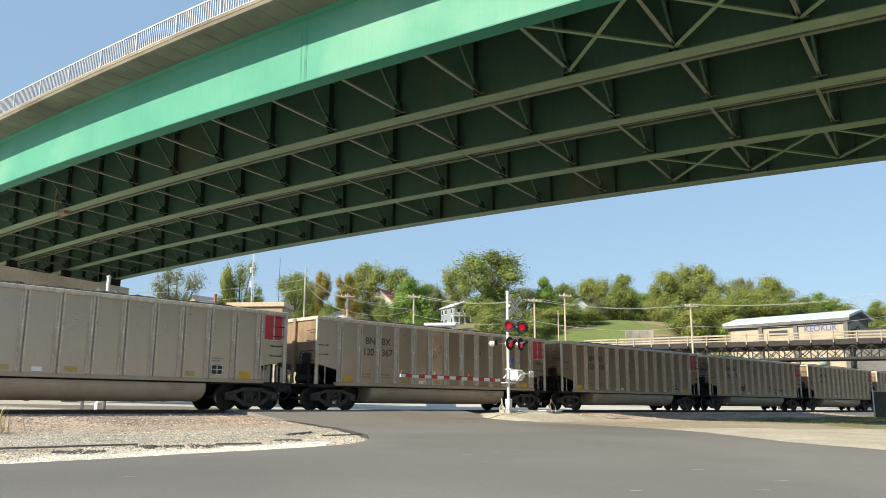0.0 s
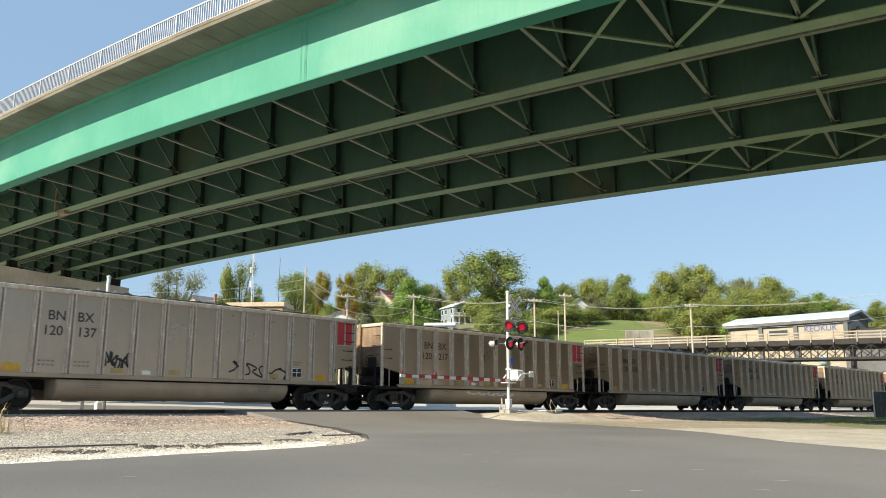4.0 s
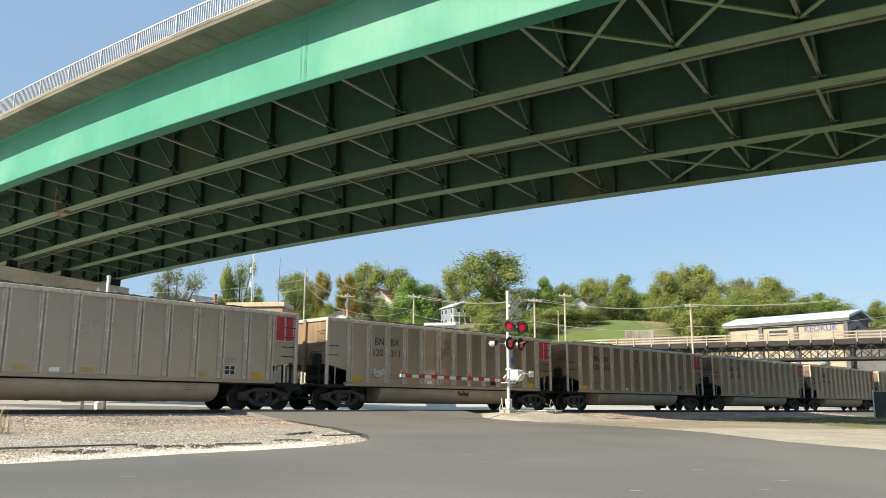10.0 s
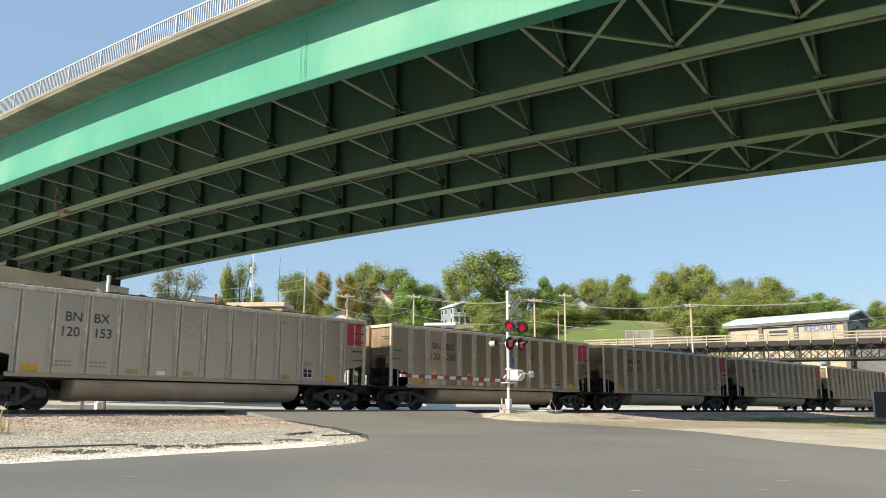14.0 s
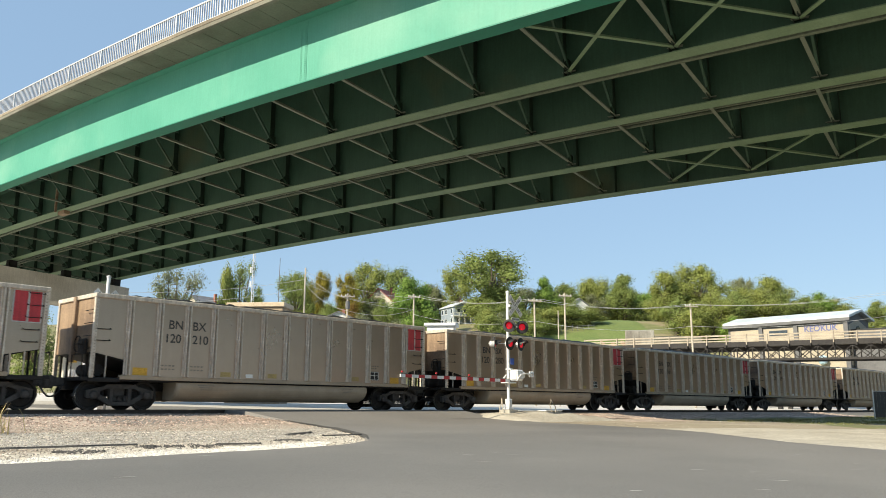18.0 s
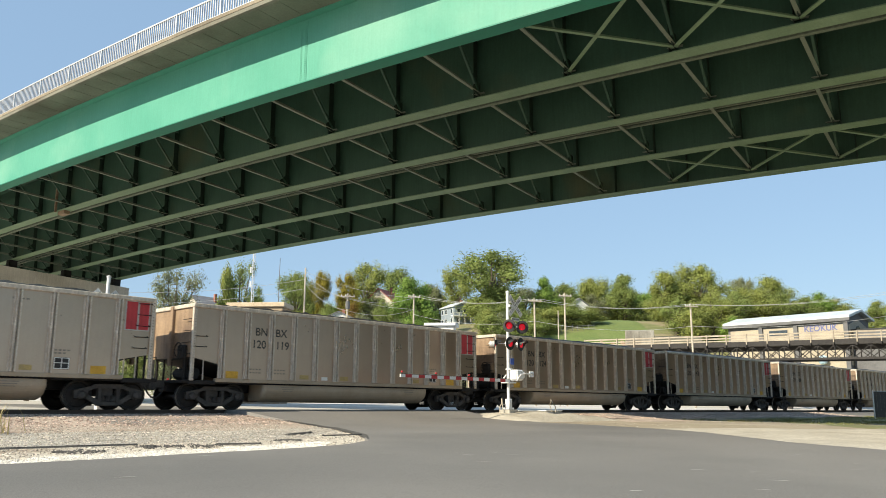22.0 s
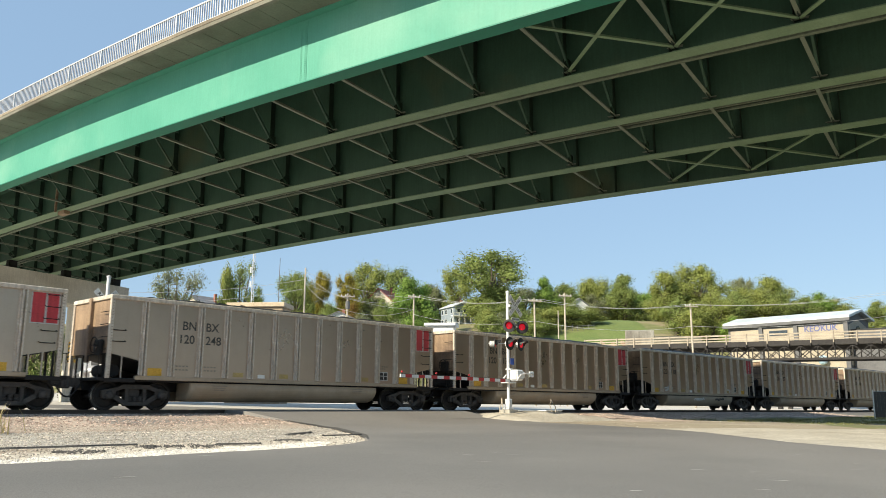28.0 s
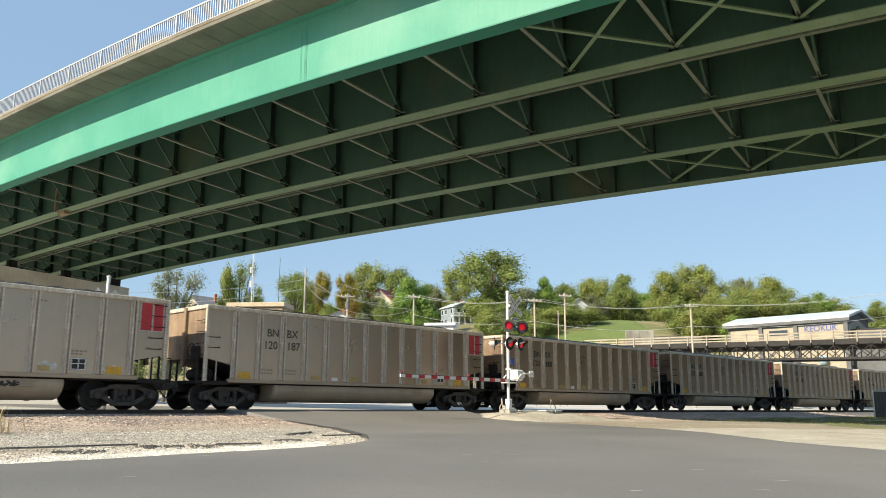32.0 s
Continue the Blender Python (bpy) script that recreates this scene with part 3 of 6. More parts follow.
def build_bridge():
    br = thing("road_bridge", "curved highway bridge of five green steel girders under concrete deck", "bridge")
    for i, d in enumerate(GIRDER_D):
        outer = i in (0, 4)
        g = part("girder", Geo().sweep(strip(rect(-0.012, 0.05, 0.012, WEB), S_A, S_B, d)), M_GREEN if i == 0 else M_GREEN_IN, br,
                 "pale green painted outer girder" if i == 0 else "olive green girder darkened for the shade under the deck")
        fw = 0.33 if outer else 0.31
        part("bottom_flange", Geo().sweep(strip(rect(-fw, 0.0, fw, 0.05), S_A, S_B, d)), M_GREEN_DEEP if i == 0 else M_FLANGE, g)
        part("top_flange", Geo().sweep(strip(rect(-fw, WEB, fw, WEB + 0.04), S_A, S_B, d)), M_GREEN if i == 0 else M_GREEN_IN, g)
        for s in CF:
            for side in ((1,) if i == 0 else (-1,) if i == 4 else (-1, 1)):
                a = [on_bridge(s + e, d + side * q, z) for e in (-0.012, 0.012) for q, z in ((0.012, 0.05), (0.30, 0.05), (0.30, WEB), (0.012, WEB))]
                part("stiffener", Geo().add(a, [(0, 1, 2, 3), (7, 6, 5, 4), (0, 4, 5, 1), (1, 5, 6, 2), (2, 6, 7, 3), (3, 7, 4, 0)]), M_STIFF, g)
    # splice plates with bolt rows on the outer girder
    sp = 0.15 * BF
    outer = br.children[0]
    part("splice_plate", Geo().sweep(strip(rect(-0.028, 0.08, -0.0125, WEB - 0.1), sp - 0.2, sp + 0.2, GIRDER_D[0], 0.2)), M_GREEN, outer)
    bolts = Geo()
    for c in (-0.15, -0.09, 0.09, 0.15):
        for k in range(26):
            z = 0.14 + k * 0.098
            p = on_bridge(sp + c, GIRDER_D[0] - 0.028, z)
            q = on_bridge(sp + c, GIRDER_D[0] - 0.05, z)
            bolts.tube(p, q, 0.02, 0.016, 6)
    tagged(part("bolt_heads", bolts, M_GREEN, outer), kind="stuff")
    # cross frames between neighbouring girders
    for s_row in CF:
        for i, slip in enumerate((-0.05, 0.0, 0.07, 0.19)):
            s = s_row + slip * CF_STEP
            d0, d1 = GIRDER_D[i] + 0.2, GIRDER_D[i + 1] - 0.2
            if s > S_PIER + 2 and i < 2:
                continue
            a, b = on_bridge(s, d0, 0.28), on_bridge(s, d1, 0.28)
            at_, bt = on_bridge(s, d0, WEB - 0.35), on_bridge(s, d1, WEB - 0.35)
            mid = (at_ + bt) / 2
            fr = part("cross_frame", Geo().bar(a, b, 0.15, 0.012).bar(a + Vector((0, 0, 0.06)), b + Vector((0, 0, 0.06)), 0.014, 0.13), M_STRUT, br, "grey-olive steel cross frame of angle bars")
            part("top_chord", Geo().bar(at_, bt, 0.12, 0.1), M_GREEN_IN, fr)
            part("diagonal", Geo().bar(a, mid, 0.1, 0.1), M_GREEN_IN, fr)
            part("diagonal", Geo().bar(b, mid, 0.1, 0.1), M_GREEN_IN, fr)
            if -40 < s < 32:
                part("foot_plate", Geo().add([on_bridge(s + u, d1 + w_, z) for z in (0.235, 0.262) for u, w_ in ((-0.30, -0.06), (-0.24, 0.08), (0.24, 0.08), (0.30, -0.06))],
                                             [(3, 2, 1, 0), (4, 5, 6, 7), (0, 1, 5, 4), (1, 2, 6, 5), (2, 3, 7, 6), (3, 0, 4, 7)]), M_STRUT, fr)
            for q, e in ((d0, 1), (d1, -1)):
                c = [on_bridge(s + u, q + e * w_, z) for u in (-0.01, 0.01) for w_, z in ((-0.1, 0.16), (0.45, 0.2), (0.5, 0.4), (0.15, 0.75), (-0.1, 0.75))]
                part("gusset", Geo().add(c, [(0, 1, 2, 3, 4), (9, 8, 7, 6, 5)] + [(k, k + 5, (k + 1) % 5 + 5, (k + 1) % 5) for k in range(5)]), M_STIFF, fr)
    # flat bracing crosses
    for k, s in enumerate(CF[:-1]):
        for i in (0, 3):
            s = CF[k] + (-0.05 if i == 0 else 0.19) * CF_STEP
            s2 = s + CF_STEP
            ok = (i == 0 and s2 < -4.0 * BF) or (i == 3 and -22 * BF < s and s2 < -4.5 * BF)
            if not ok:
                continue
            for (u, w_) in (((s, s2)), ((s2, s))):
                a, b = on_bridge(u, GIRDER_D[i] + 0.3, 0.2), on_bridge(w_, GIRDER_D[i + 1] - 0.3, 0.2)
                part("lateral_brace", Geo().bar(a, b, 0.16, 0.015).bar(a + Vector((0, 0, 0.05)), b + Vector((0, 0, 0.05)), 0.015, 0.11), M_FLANGE, br)
    # utility pipes carried under the deck
    for d, zc in ((GIRDER_D[1] + 0.66, 0.12), (GIRDER_D[1] + 0.86, 0.18), (GIRDER_D[2] + 1.35, 0.44), (GIRDER_D[2] + 1.75, 0.44)):
        pts = [on_bridge(s, d, zc) for s in np.arange(S_A, S_B, 4)]
        part("conduit", Geo().path(pts, 0.075, 6), M_CONDUIT, br, "thin conduit pipe")
    part("drain_bracket", Geo().sweep([[on_bridge(29.2 + a, GIRDER_D[1] + b, z) for a, b in ((-0.45, -0.2), (0.45, -0.2), (0.45, 0.2), (-0.45, 0.2))] for z in (-0.24, -0.004)]).sweep([[on_bridge(29.6 + a, GIRDER_D[1] - 0.4 + b, z) for a, b in ((-0.07, -0.07), (0.07, -0.07), (0.07, 0.07), (-0.07, 0.07))] for z in (-0.1, 1.6)]), M_RUST, br, "rusty brown drain bracket")
    # deck slab with haunches and thick edges
    e0, e1 = GIRDER_D[0] - 1.90, GIRDER_D[4] + 1.93
    prof = [(e0, WEB - 0.04), (e0 + 0.1, WEB - 0.08), (GIRDER_D[0] - 0.3, WEB + 0.04), (GIRDER_D[4] + 0.3, WEB + 0.04), (e1 - 0.1, WEB + 0.02), (e1, WEB + 0.06),
            (e1, WEB + 0.36), (e0, WEB + 0.27)]
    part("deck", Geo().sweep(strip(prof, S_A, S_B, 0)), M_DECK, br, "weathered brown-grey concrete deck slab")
    lines = Geo()
    for k in range(-40, 56):
        s = k * 1.22
        lines.bar(on_bridge(s, e0 + 0.12, WEB - 0.079), on_bridge(s + 0.1, GIRDER_D[0] - 0.34, WEB + 0.034), 0.035, 0.02)
    tagged(part("formwork_texture", lines, M_DECK, br), kind="stuff")
    part("deck_edge", Geo().sweep(strip(rect(e0 - 0.02, WEB + 0.14, e0 + 0.4, WEB + 0.30), S_A, S_B, 0)), M_EDGE, br, "tan stained concrete edge")
    part("far_barrier", Geo().sweep(strip(rect(e1 - 0.4, WEB + 0.36, e1, WEB + 1.1), S_A, S_B, 0)), M_CONC, br)
    # pedestrian railing on the near edge
    gap = 3.14
    z0 = WEB + 0.30
    for k in range(-12, 22):
        s = 0.5 + k * gap
        d = e0 + 0.14
        post = part("railing_post", Geo().sweep([[on_bridge(s + a, d + b, z) for a, b in ((-0.045, -0.05), (0.045, -0.05), (0.045, 0.05), (-0.045, 0.05))] for z in (z0, z0 + 1.09)]),
                    M_RAILING, br)
        part("top_rail", Geo().sweep(strip(rect(-0.03, z0 + 1.02, 0.03, z0 + 1.09), s + 0.05, s + gap - 0.05, d, 1)), M_RAILING, br)
        part("bottom_rail", Geo().sweep(strip(rect(-0.02, z0 + 0.10, 0.02, z0 + 0.15), s + 0.05, s + gap - 0.05, d, 1)), M_RAILING, br)
        bal = Geo()
        for j in range(1, 19):
            q = s + 0.05 + (gap - 0.1) * j / 19
            bal.sweep([[on_bridge(q + a, d + b, z) for a, b in ((-0.025, -0.018), (0.025, -0.018), (0.025, 0.018), (-0.025, 0.018))] for z in (z0 + 0.15, z0 + 1.02)])
        tagged(part("baluster_screen", bal, M_BALUSTER, br), kind="stuff")
    return br


build_bridge()


def build_pier():
    pier = thing("bridge_pier", "round-columned concrete pier with a long cap beam under the bridge", "bridge pier")
    lo, hi = GIRDER_D[0] - 0.6, GIRDER_D[4] + 0.95
    rings = []
    for d in np.linspace(lo, hi, 9):
        top = -0.75
        dep = 2.55 - (0.9 if d in (lo, hi) else 0)
        rings.append([on_bridge(S_PIER + a, d, z) for a, z in ((-1.0, top), (1.0, top), (1.0, top - dep + 0.15), (0.85, top - dep), (-0.85, top - dep), (-1.0, top - dep + 0.15))])
    part("cap_beam", Geo().sweep(rings), M_PIER, pier, "stained concrete cap beam")
    for i, d in enumerate(GIRDER_D):
        a = Geo().sweep([[on_bridge(S_PIER + u, d + w_, z) for u, w_ in ((-0.35, -0.35), (0.35, -0.35), (0.35, 0.35), (-0.35, 0.35))] for z in (-0.75, 0.0)])
        part("bearing", a, M_STEEL, pier)
    for d in (GIRDER_D[0] + 1.0, GIRDER_D[1] + 2.9, GIRDER_D[3] + 1.3):
        t = on_bridge(S_PIER, d, -3.0)
        z = land_at(t.x, t.y) - 0.3
        col = part("column", Geo().lathe([(0.8, z), (0.8, t.z)], 28, Matrix.Translation((t.x, t.y, 0))), M_PIER, pier, "round pale concrete column")
    return pier


build_pier()


def build_marker():
    """A striped hazard panel strapped to the column."""
    c = on_bridge(S_PIER, GIRDER_D[3] + 1.3, 0)
    to = Vector((-c.x, -c.y, 0)).normalized()
    m = Matrix.Translation((c.x + to.x * 0.83, c.y + to.y * 0.83, 5.3)) @ pose(0, 0, 0, 0, 0, math.degrees(math.atan2(to.y, to.x)) + 90)
    t = thing("hazard_marker", "yellow and black striped hazard panel on the column", "hazard marker", m=m)
    part("panel", Geo().box(-0.42, -0.02, 0, 0.42, 0.0, 1.9, 0.005), M_YELLOW, t)
    for k in range(5):
        z = 0.02 + 0.38 * k
        a = [(x, y, zz) for y in (-0.026, -0.0205) for x, zz in ((-0.40, z), (0.40, z + 0.34 if k < 4 else 1.88), (0.40, min(z + 0.53, 1.88)), (-0.40, z + 0.19))]
        part("black_stripe", Geo().add(a, [(0, 1, 2, 3), (7, 6, 5, 4), (0, 4, 5, 1), (1, 5, 6, 2), (2, 6, 7, 3), (3, 7, 4, 0)]), M_BLACK, t)
    for z in (0.3, 1.6):
        part("strap", Geo().box(-0.5, 0.001, z - 0.03, 0.5, 0.03, z + 0.03), M_STEEL, t)


build_marker()


# ---- crossing signals ----
M_LENS = glow("signal_red_lens", (0.62, 0.012, 0.03), 0.45)
M_SIGN_BLUE = surface("sign_blue_grey", (0.09, 0.11, 0.27), (0.13, 0.15, 0.33), 0.5, 0, 2, 20, 0.02)
M_BLUE = surface("blue_sign", (0.03, 0.07, 0.30), (0.06, 0.12, 0.42), 0.5, 0, 4, 30, 0.02)
M_RED_STRIPE = surface("red_stripe", (0.42, 0.03, 0.035), (0.55, 0.05, 0.05), 0.5, 0, 6, 40, 0.02)


def signal_lamp(sig, m, label="black round signal lamp with a hooded red lens"):
    """A round lamp that shines along -y of m."""
    back = part("signal_lamp", Geo().lathe([(0.0, 0), (0.29, 0), (0.295, 0.012), (0.29, 0.02), (0.11, 0.03)], 24, m @ Matrix.Rotation(math.pi / 2, 4, "X")), M_BLACK, sig, label)
    part("housing", Geo().lathe([(0.11, -0.20), (0.13, -0.16), (0.13, 0.0)], 16, m @ Matrix.Rotation(math.pi / 2, 4, "X")), M_WHITE_METAL, back)
    part("lens", Geo().lathe([(0.15, 0.03), (0.13, 0.055), (0.07, 0.075), (0.01, 0.08)], 20, m @ Matrix.Rotation(math.pi / 2, 4, "X")), M_LENS, back, "red lens")
    hood = Geo()
    for r0, r1 in ((0.165, 0.175),):
        ring = []
        for a in np.linspace(radians(-20), radians(200), 15):
            ca, sa = math.cos(a), math.sin(a)
            ln = 0.30 if 0.3 < sa else 0.12 + 0.25 * max(sa, 0)
            ring.append((ca, sa, ln))
        hood.sweep([[m @ Vector((ca * r, -0.02 - k * ln, sa * r)) for r, k in ((r0, 0), (r0, 1), (r1, 1), (r1, 0))] for ca, sa, ln in ring])
    part("hood", hood, M_BLACK, back)
    return back


def build_signal(name, m, arm_lift, label, buck, side, words):
    sig = thing(name, label, "crossing signal", group="crossing signals", m=m)
    part("foundation", Geo().box(-0.3, -0.3, -0.5, 0.3, 0.3, 0.03, 0.03), M_CONC, sig)
    part("base_casting", Geo().box(-0.19, -0.17, 0.03, 0.19, 0.17, 0.12, 0.02).box(-0.12, -0.12, 0.12, 0.12, 0.12, 0.50, 0.03), M_WHITE_METAL, sig, "white cast base box")
    part("junction_door", Geo().box(-0.09, -0.135, 0.18, 0.09, -0.121, 0.46, 0.006), M_WHITE_METAL, sig)
    part("mast", Geo().tube((0, 0, 0.5), (0, 0, 5.30), 0.072, 0.072, 16).lathe([(0.085, 5.28), (0.085, 5.34), (0.03, 5.37)], 14), M_WHITE_METAL, sig, "white tubular mast")
    # crossbuck
    for ang, word, k in ((45, words[0], 0), (-45, words[1], 1)):
        y = -0.20 - 0.012 * k
        c = pose(side, y, buck, 0, -ang, 0)
        bl = part("crossbuck_blade", Geo().box(-0.61, -0.004, -0.115, 0.61, 0.004, 0.115, 0, c), M_WHITE, sig, "white crossbuck blade with black letters")
        lettering("lettering", word, 0.195, M_BLACK, bl, c @ pose(0, -0.006, 0, 90), depth=0.001)
        lettering("lettering", word, 0.195, M_BLACK, bl, c @ pose(0, 0.020 if k == 0 else 0.006, 0, 90, 0, 180), depth=0.001)
    part("crossbuck_bracket", Geo().box(min(-0.07, side - 0.06), -0.20, buck - 0.05, side + 0.06, -0.07, buck + 0.05, 0.01), M_WHITE_METAL, sig)
    tr = part("track_plate", Geo().box(0.02, -0.215, 3.98, 0.58, -0.205, 4.14, 0.004), M_WHITE, sig)
    bars = Geo()
    for q in range(6):
        bars.box(0.07 + q * 0.08, -0.219, 4.03, 0.12 + q * 0.08, -0.2155, 4.10)
    part("plate_bars", bars, M_BLACK, tr)
    # lamps: two pairs towards the road and one pair turned aside
    for z in (3.72, 2.93):
        part("lamp_arm", Geo().tube((-0.40, -0.22, z), (0.70, -0.22, z), 0.03, 0.03, 8).box(-0.09, -0.25, z - 0.09, 0.09, 0.09, z + 0.09, 0.01), M_WHITE_METAL, sig)
        for x in ((-0.32, 0.58) if z > 3 else (-0.30, 0.46)):
            signal_lamp(sig, pose(x, -0.36, z, 0, 0, (-60 if x < 0 else -48) if z > 3 else 0 if x < 0 else 10))
    signal_lamp(sig, pose(-0.44, 0.45, 2.95, 0, 0, 46))
    part("lamp_arm", Geo().tube((-0.62, 0.63, 2.96), (0.0, 0.02, 2.96), 0.025, 0.025, 8), M_WHITE_METAL, sig)
    part("notice_plate", Geo().box(0.05, -0.10, 2.02, 0.30, -0.09, 2.30, 0.003), M_BLUE, sig, "small blue notice plate")
    # gate drive
    dr = part("gate_drive", Geo().box(-0.14, -0.62, 1.30, 0.34, -0.16, 1.78, 0.06).box(0.30, -0.50, 1.42, 0.62, -0.24, 1.70, 0.05), M_WHITE_METAL, sig, "white gate drive housing")
    part("drive_cover", Geo().box(-0.10, -0.635, 1.36, 0.30, -0.621, 1.72, 0.01), M_WHITE_METAL, dr)
    for y in (-0.72, 0.14):
        part("gate_fork", Geo().path([(-0.30, y, 1.27), (0.0, y, 1.55), (0.42, y, 1.62), (0.82, y, 1.58)], 0.035, 6), M_WHITE_METAL, dr)
    for k in range(3):
        part("counterweight", Geo().box(0.62 + 0.11 * k, -0.74, 1.46, 0.71 + 0.11 * k, -0.66, 1.72, 0.02), M_WHITE_METAL, dr)
    part("drive_bracket", Geo().box(-0.34, -0.34, 1.18, 0.16, 0.16, 1.24, 0.01).box(-0.10, -0.2, 1.78, 0.10, 0.1, 1.84, 0.01), M_WHITE_METAL, sig)
    # the lowered arm, tapering, with red bands
    a0, a1 = Vector((-0.30, -0.30, 1.29)), Vector((-6.9, -0.30, 1.16 + arm_lift))

    def arm_piece(t0, t1, grow):
        rings = []
        for t in (t0, t1):
            p = a0.lerp(a1, t)
            w, h = 0.025 + grow, (0.075 - 0.02 * t) + grow
            rings.append([p + Vector((0, a * w, b * h)) for a, b in ((-1, -1), (1, -1), (1, 1), (-1, 1))])
        return Geo().sweep(rings)
    arm = part("gate_arm", arm_piece(0, 1, 0), M_WHITE, sig, "white gate arm with red bands")
    for k in range(9):
        t = 0.045 + k * 0.108
        part("red_band", arm_piece(t, t + 0.052, 0.003), M_RED_STRIPE, arm)
    for t in (0.40, 0.70, 0.985):
        p = a0.lerp(a1, t)
        lamp = part("arm_lamp", Geo().lathe([(0.03, -0.04), (0.04, -0.025), (0.04, 0.025), (0.03, 0.04)], 10, Matrix.Translation(p + Vector((0, 0, 0.15))) @ Matrix.Rotation(math.pi / 2, 4, "Y")), M_RED_STRIPE, arm)
        part("lamp_stem", Geo().tube(p + Vector((0, 0, 0.05)), p + Vector((0, 0, 0.11)), 0.02, 0.02, 6), M_BLACK, arm)
    part("arm_cable", Geo().path([a0.lerp(a1, t) + Vector((0, -0.03, 0.075 + 0.01 * math.sin(t * 40))) for t in np.linspace(0, 0.98, 14)], 0.008, 4), M_BLACK, arm)
    return sig


def set_down(s, d, lift=0.0, turn=0.0):
    p = beside(s, d)
    return Matrix.Translation((p.x, p.y, RAIL + lift)) @ pose(0, 0, 0, 0, 0, math.degrees(heading(s)) + turn)


build_signal("crossing_signal", set_down(15.06, 3.6, 0.0), 0.16, "white crossing signal mast with red lamps and lowered gate", 4.67, 0.30, ("CROSSING", "RAILROAD"))
build_signal("crossing_signal", set_down(0.05, -4.2, -0.25, 180), 0.16, "white crossing signal mast beyond the track, gate lowered", 4.35, -0.05, ("RAILROAD", "CROSSING"))


def build_bungalow(x, y, turn):
    z = land_at(x, y)
    b = thing("signal_bungalow", "silver-grey metal signal equipment cabinet beside the crossing", "equipment cabinet", m=Matrix.Translation((x, y, z)) @ pose(0, 0, 0, 0, 0, turn))
    for x_, y_ in ((-0.45, -0.45), (0.45, -0.45), (-0.45, 0.45), (0.45, 0.45)):
        part("leg", Geo().box(x_ - 0.04, y_ - 0.04, -0.3, x_ + 0.04, y_ + 0.04, 0.76, 0.008), M_GREY_TRIM, b)
    part("cabinet_body", Geo().box(-0.55, -0.55, 0.764, 0.55, 0.55, 2.62, 0.02), M_WHITE_METAL, b, "silver-grey sheet metal body")
    part("roof", Geo().prism([(-0.62, 2.63), (0.62, 2.63), (0.62, 2.68), (0, 2.80), (-0.62, 2.68)], -0.62, 0.62), M_WHITE_METAL, b)
    dr = part("door", Geo().box(-0.44, -0.575, 0.86, 0.44, -0.551, 2.45, 0.01), M_WHITE_METAL, b)
    part("door_handle", Geo().box(0.30, -0.61, 1.2, 0.34, -0.576, 1.42, 0.005), M_STEEL, dr)
    part("vent", Geo().box(-0.2, -0.59, 2.05, 0.2, -0.576, 2.30, 0.004), M_GREY_TRIM, dr)
    part("notice_plate", Geo().box(-0.12, -0.585, 1.5, 0.12, -0.576, 1.66, 0.003), M_WHITE, dr)
    return b


build_bungalow(-15.3, 36.2, 20)


def drape(name, label, category, outline_fn, lift, mat, n=26, m=10, kind="structure", thick=0.12):
    """A thin patch that follows the ground: outline_fn(u, v) gives x, y; lift(u, v) the height over the land."""
    P = [outline_fn(i / n, j / m) for i in range(n + 1) for j in range(m + 1)]
    z = land(np.array([p[0] for p in P]), np.array([p[1] for p in P]))
    v = [(p[0], p[1], h + lift(i // (m + 1) / n, i % (m + 1) / m)) for i, (p, h) in enumerate(zip(P, z))]
    w = m + 1
    f = [(i * w + j, (i + 1) * w + j, (i + 1) * w + j + 1, i * w + j + 1) for i in range(n) for j in range(m)]
    me = bpy.data.meshes.new(name)
    me.from_pydata(v, [], f)
    me.materials.append(mat)
    me.polygons.foreach_set("use_smooth", [True] * len(f))
    return thing(name, label, category, kind=kind, data=me)


def mound_xy(u, v):
    p = beside(12.7 + 9.5 * u, 2.35 + 3.6 * v)
    return p.x, p.y


drape("dirt_mound", "low pale mound of dirt and gravel at the signal", "ground", mound_xy,
      lambda u, v: -0.10 + (0.48 - 0.20 * u) * max(0, math.sin(math.pi * min(1, u * 1.02)) ** 0.6) * max(0, math.sin(math.pi * v)) ** 0.5 * (1 + 0.25 * noise.noise(Vector((u * 9, v * 5, 2)))),
      M_PALE, 44, 18)

for s, d, turn in ((14.75, 3.5, 20), (18.6, 3.4, 70)):
    m = set_down(s, d, -0.12, turn)
    st = thing("marker_stake", "bent rusty conduit stake standing in the dirt", "stake", m=m, group="stakes")
    part("stake_pipe", Geo().path([(0, 0, -0.1), (0.16, 0.05, 0.35), (0.06, 0.05, 0.62), (-0.08, 0, 0.40), (-0.26, 0.02, 0.30), (-0.30, 0.02, 0.0)], 0.022, 6), M_WOOD_POLE, st)
for s, d, w in ((17.2, 2.75, 0.8), (19.3, 2.7, 0.7)):
    m = set_down(s, d, -0.14, 4)
    bx = thing("cable_box", "low pale concrete cable box beside the rail", "cable box", m=m, group="cable boxes")
    part("box_body", Geo().box(-w, -0.25, -0.1, w, 0.25, 0.10, 0.02), M_CONC, bx)
    part("lid", Geo().box(-w - 0.03, -0.28, 0.101, w + 0.03, 0.28, 0.14, 0.012), M_WHITE, bx)

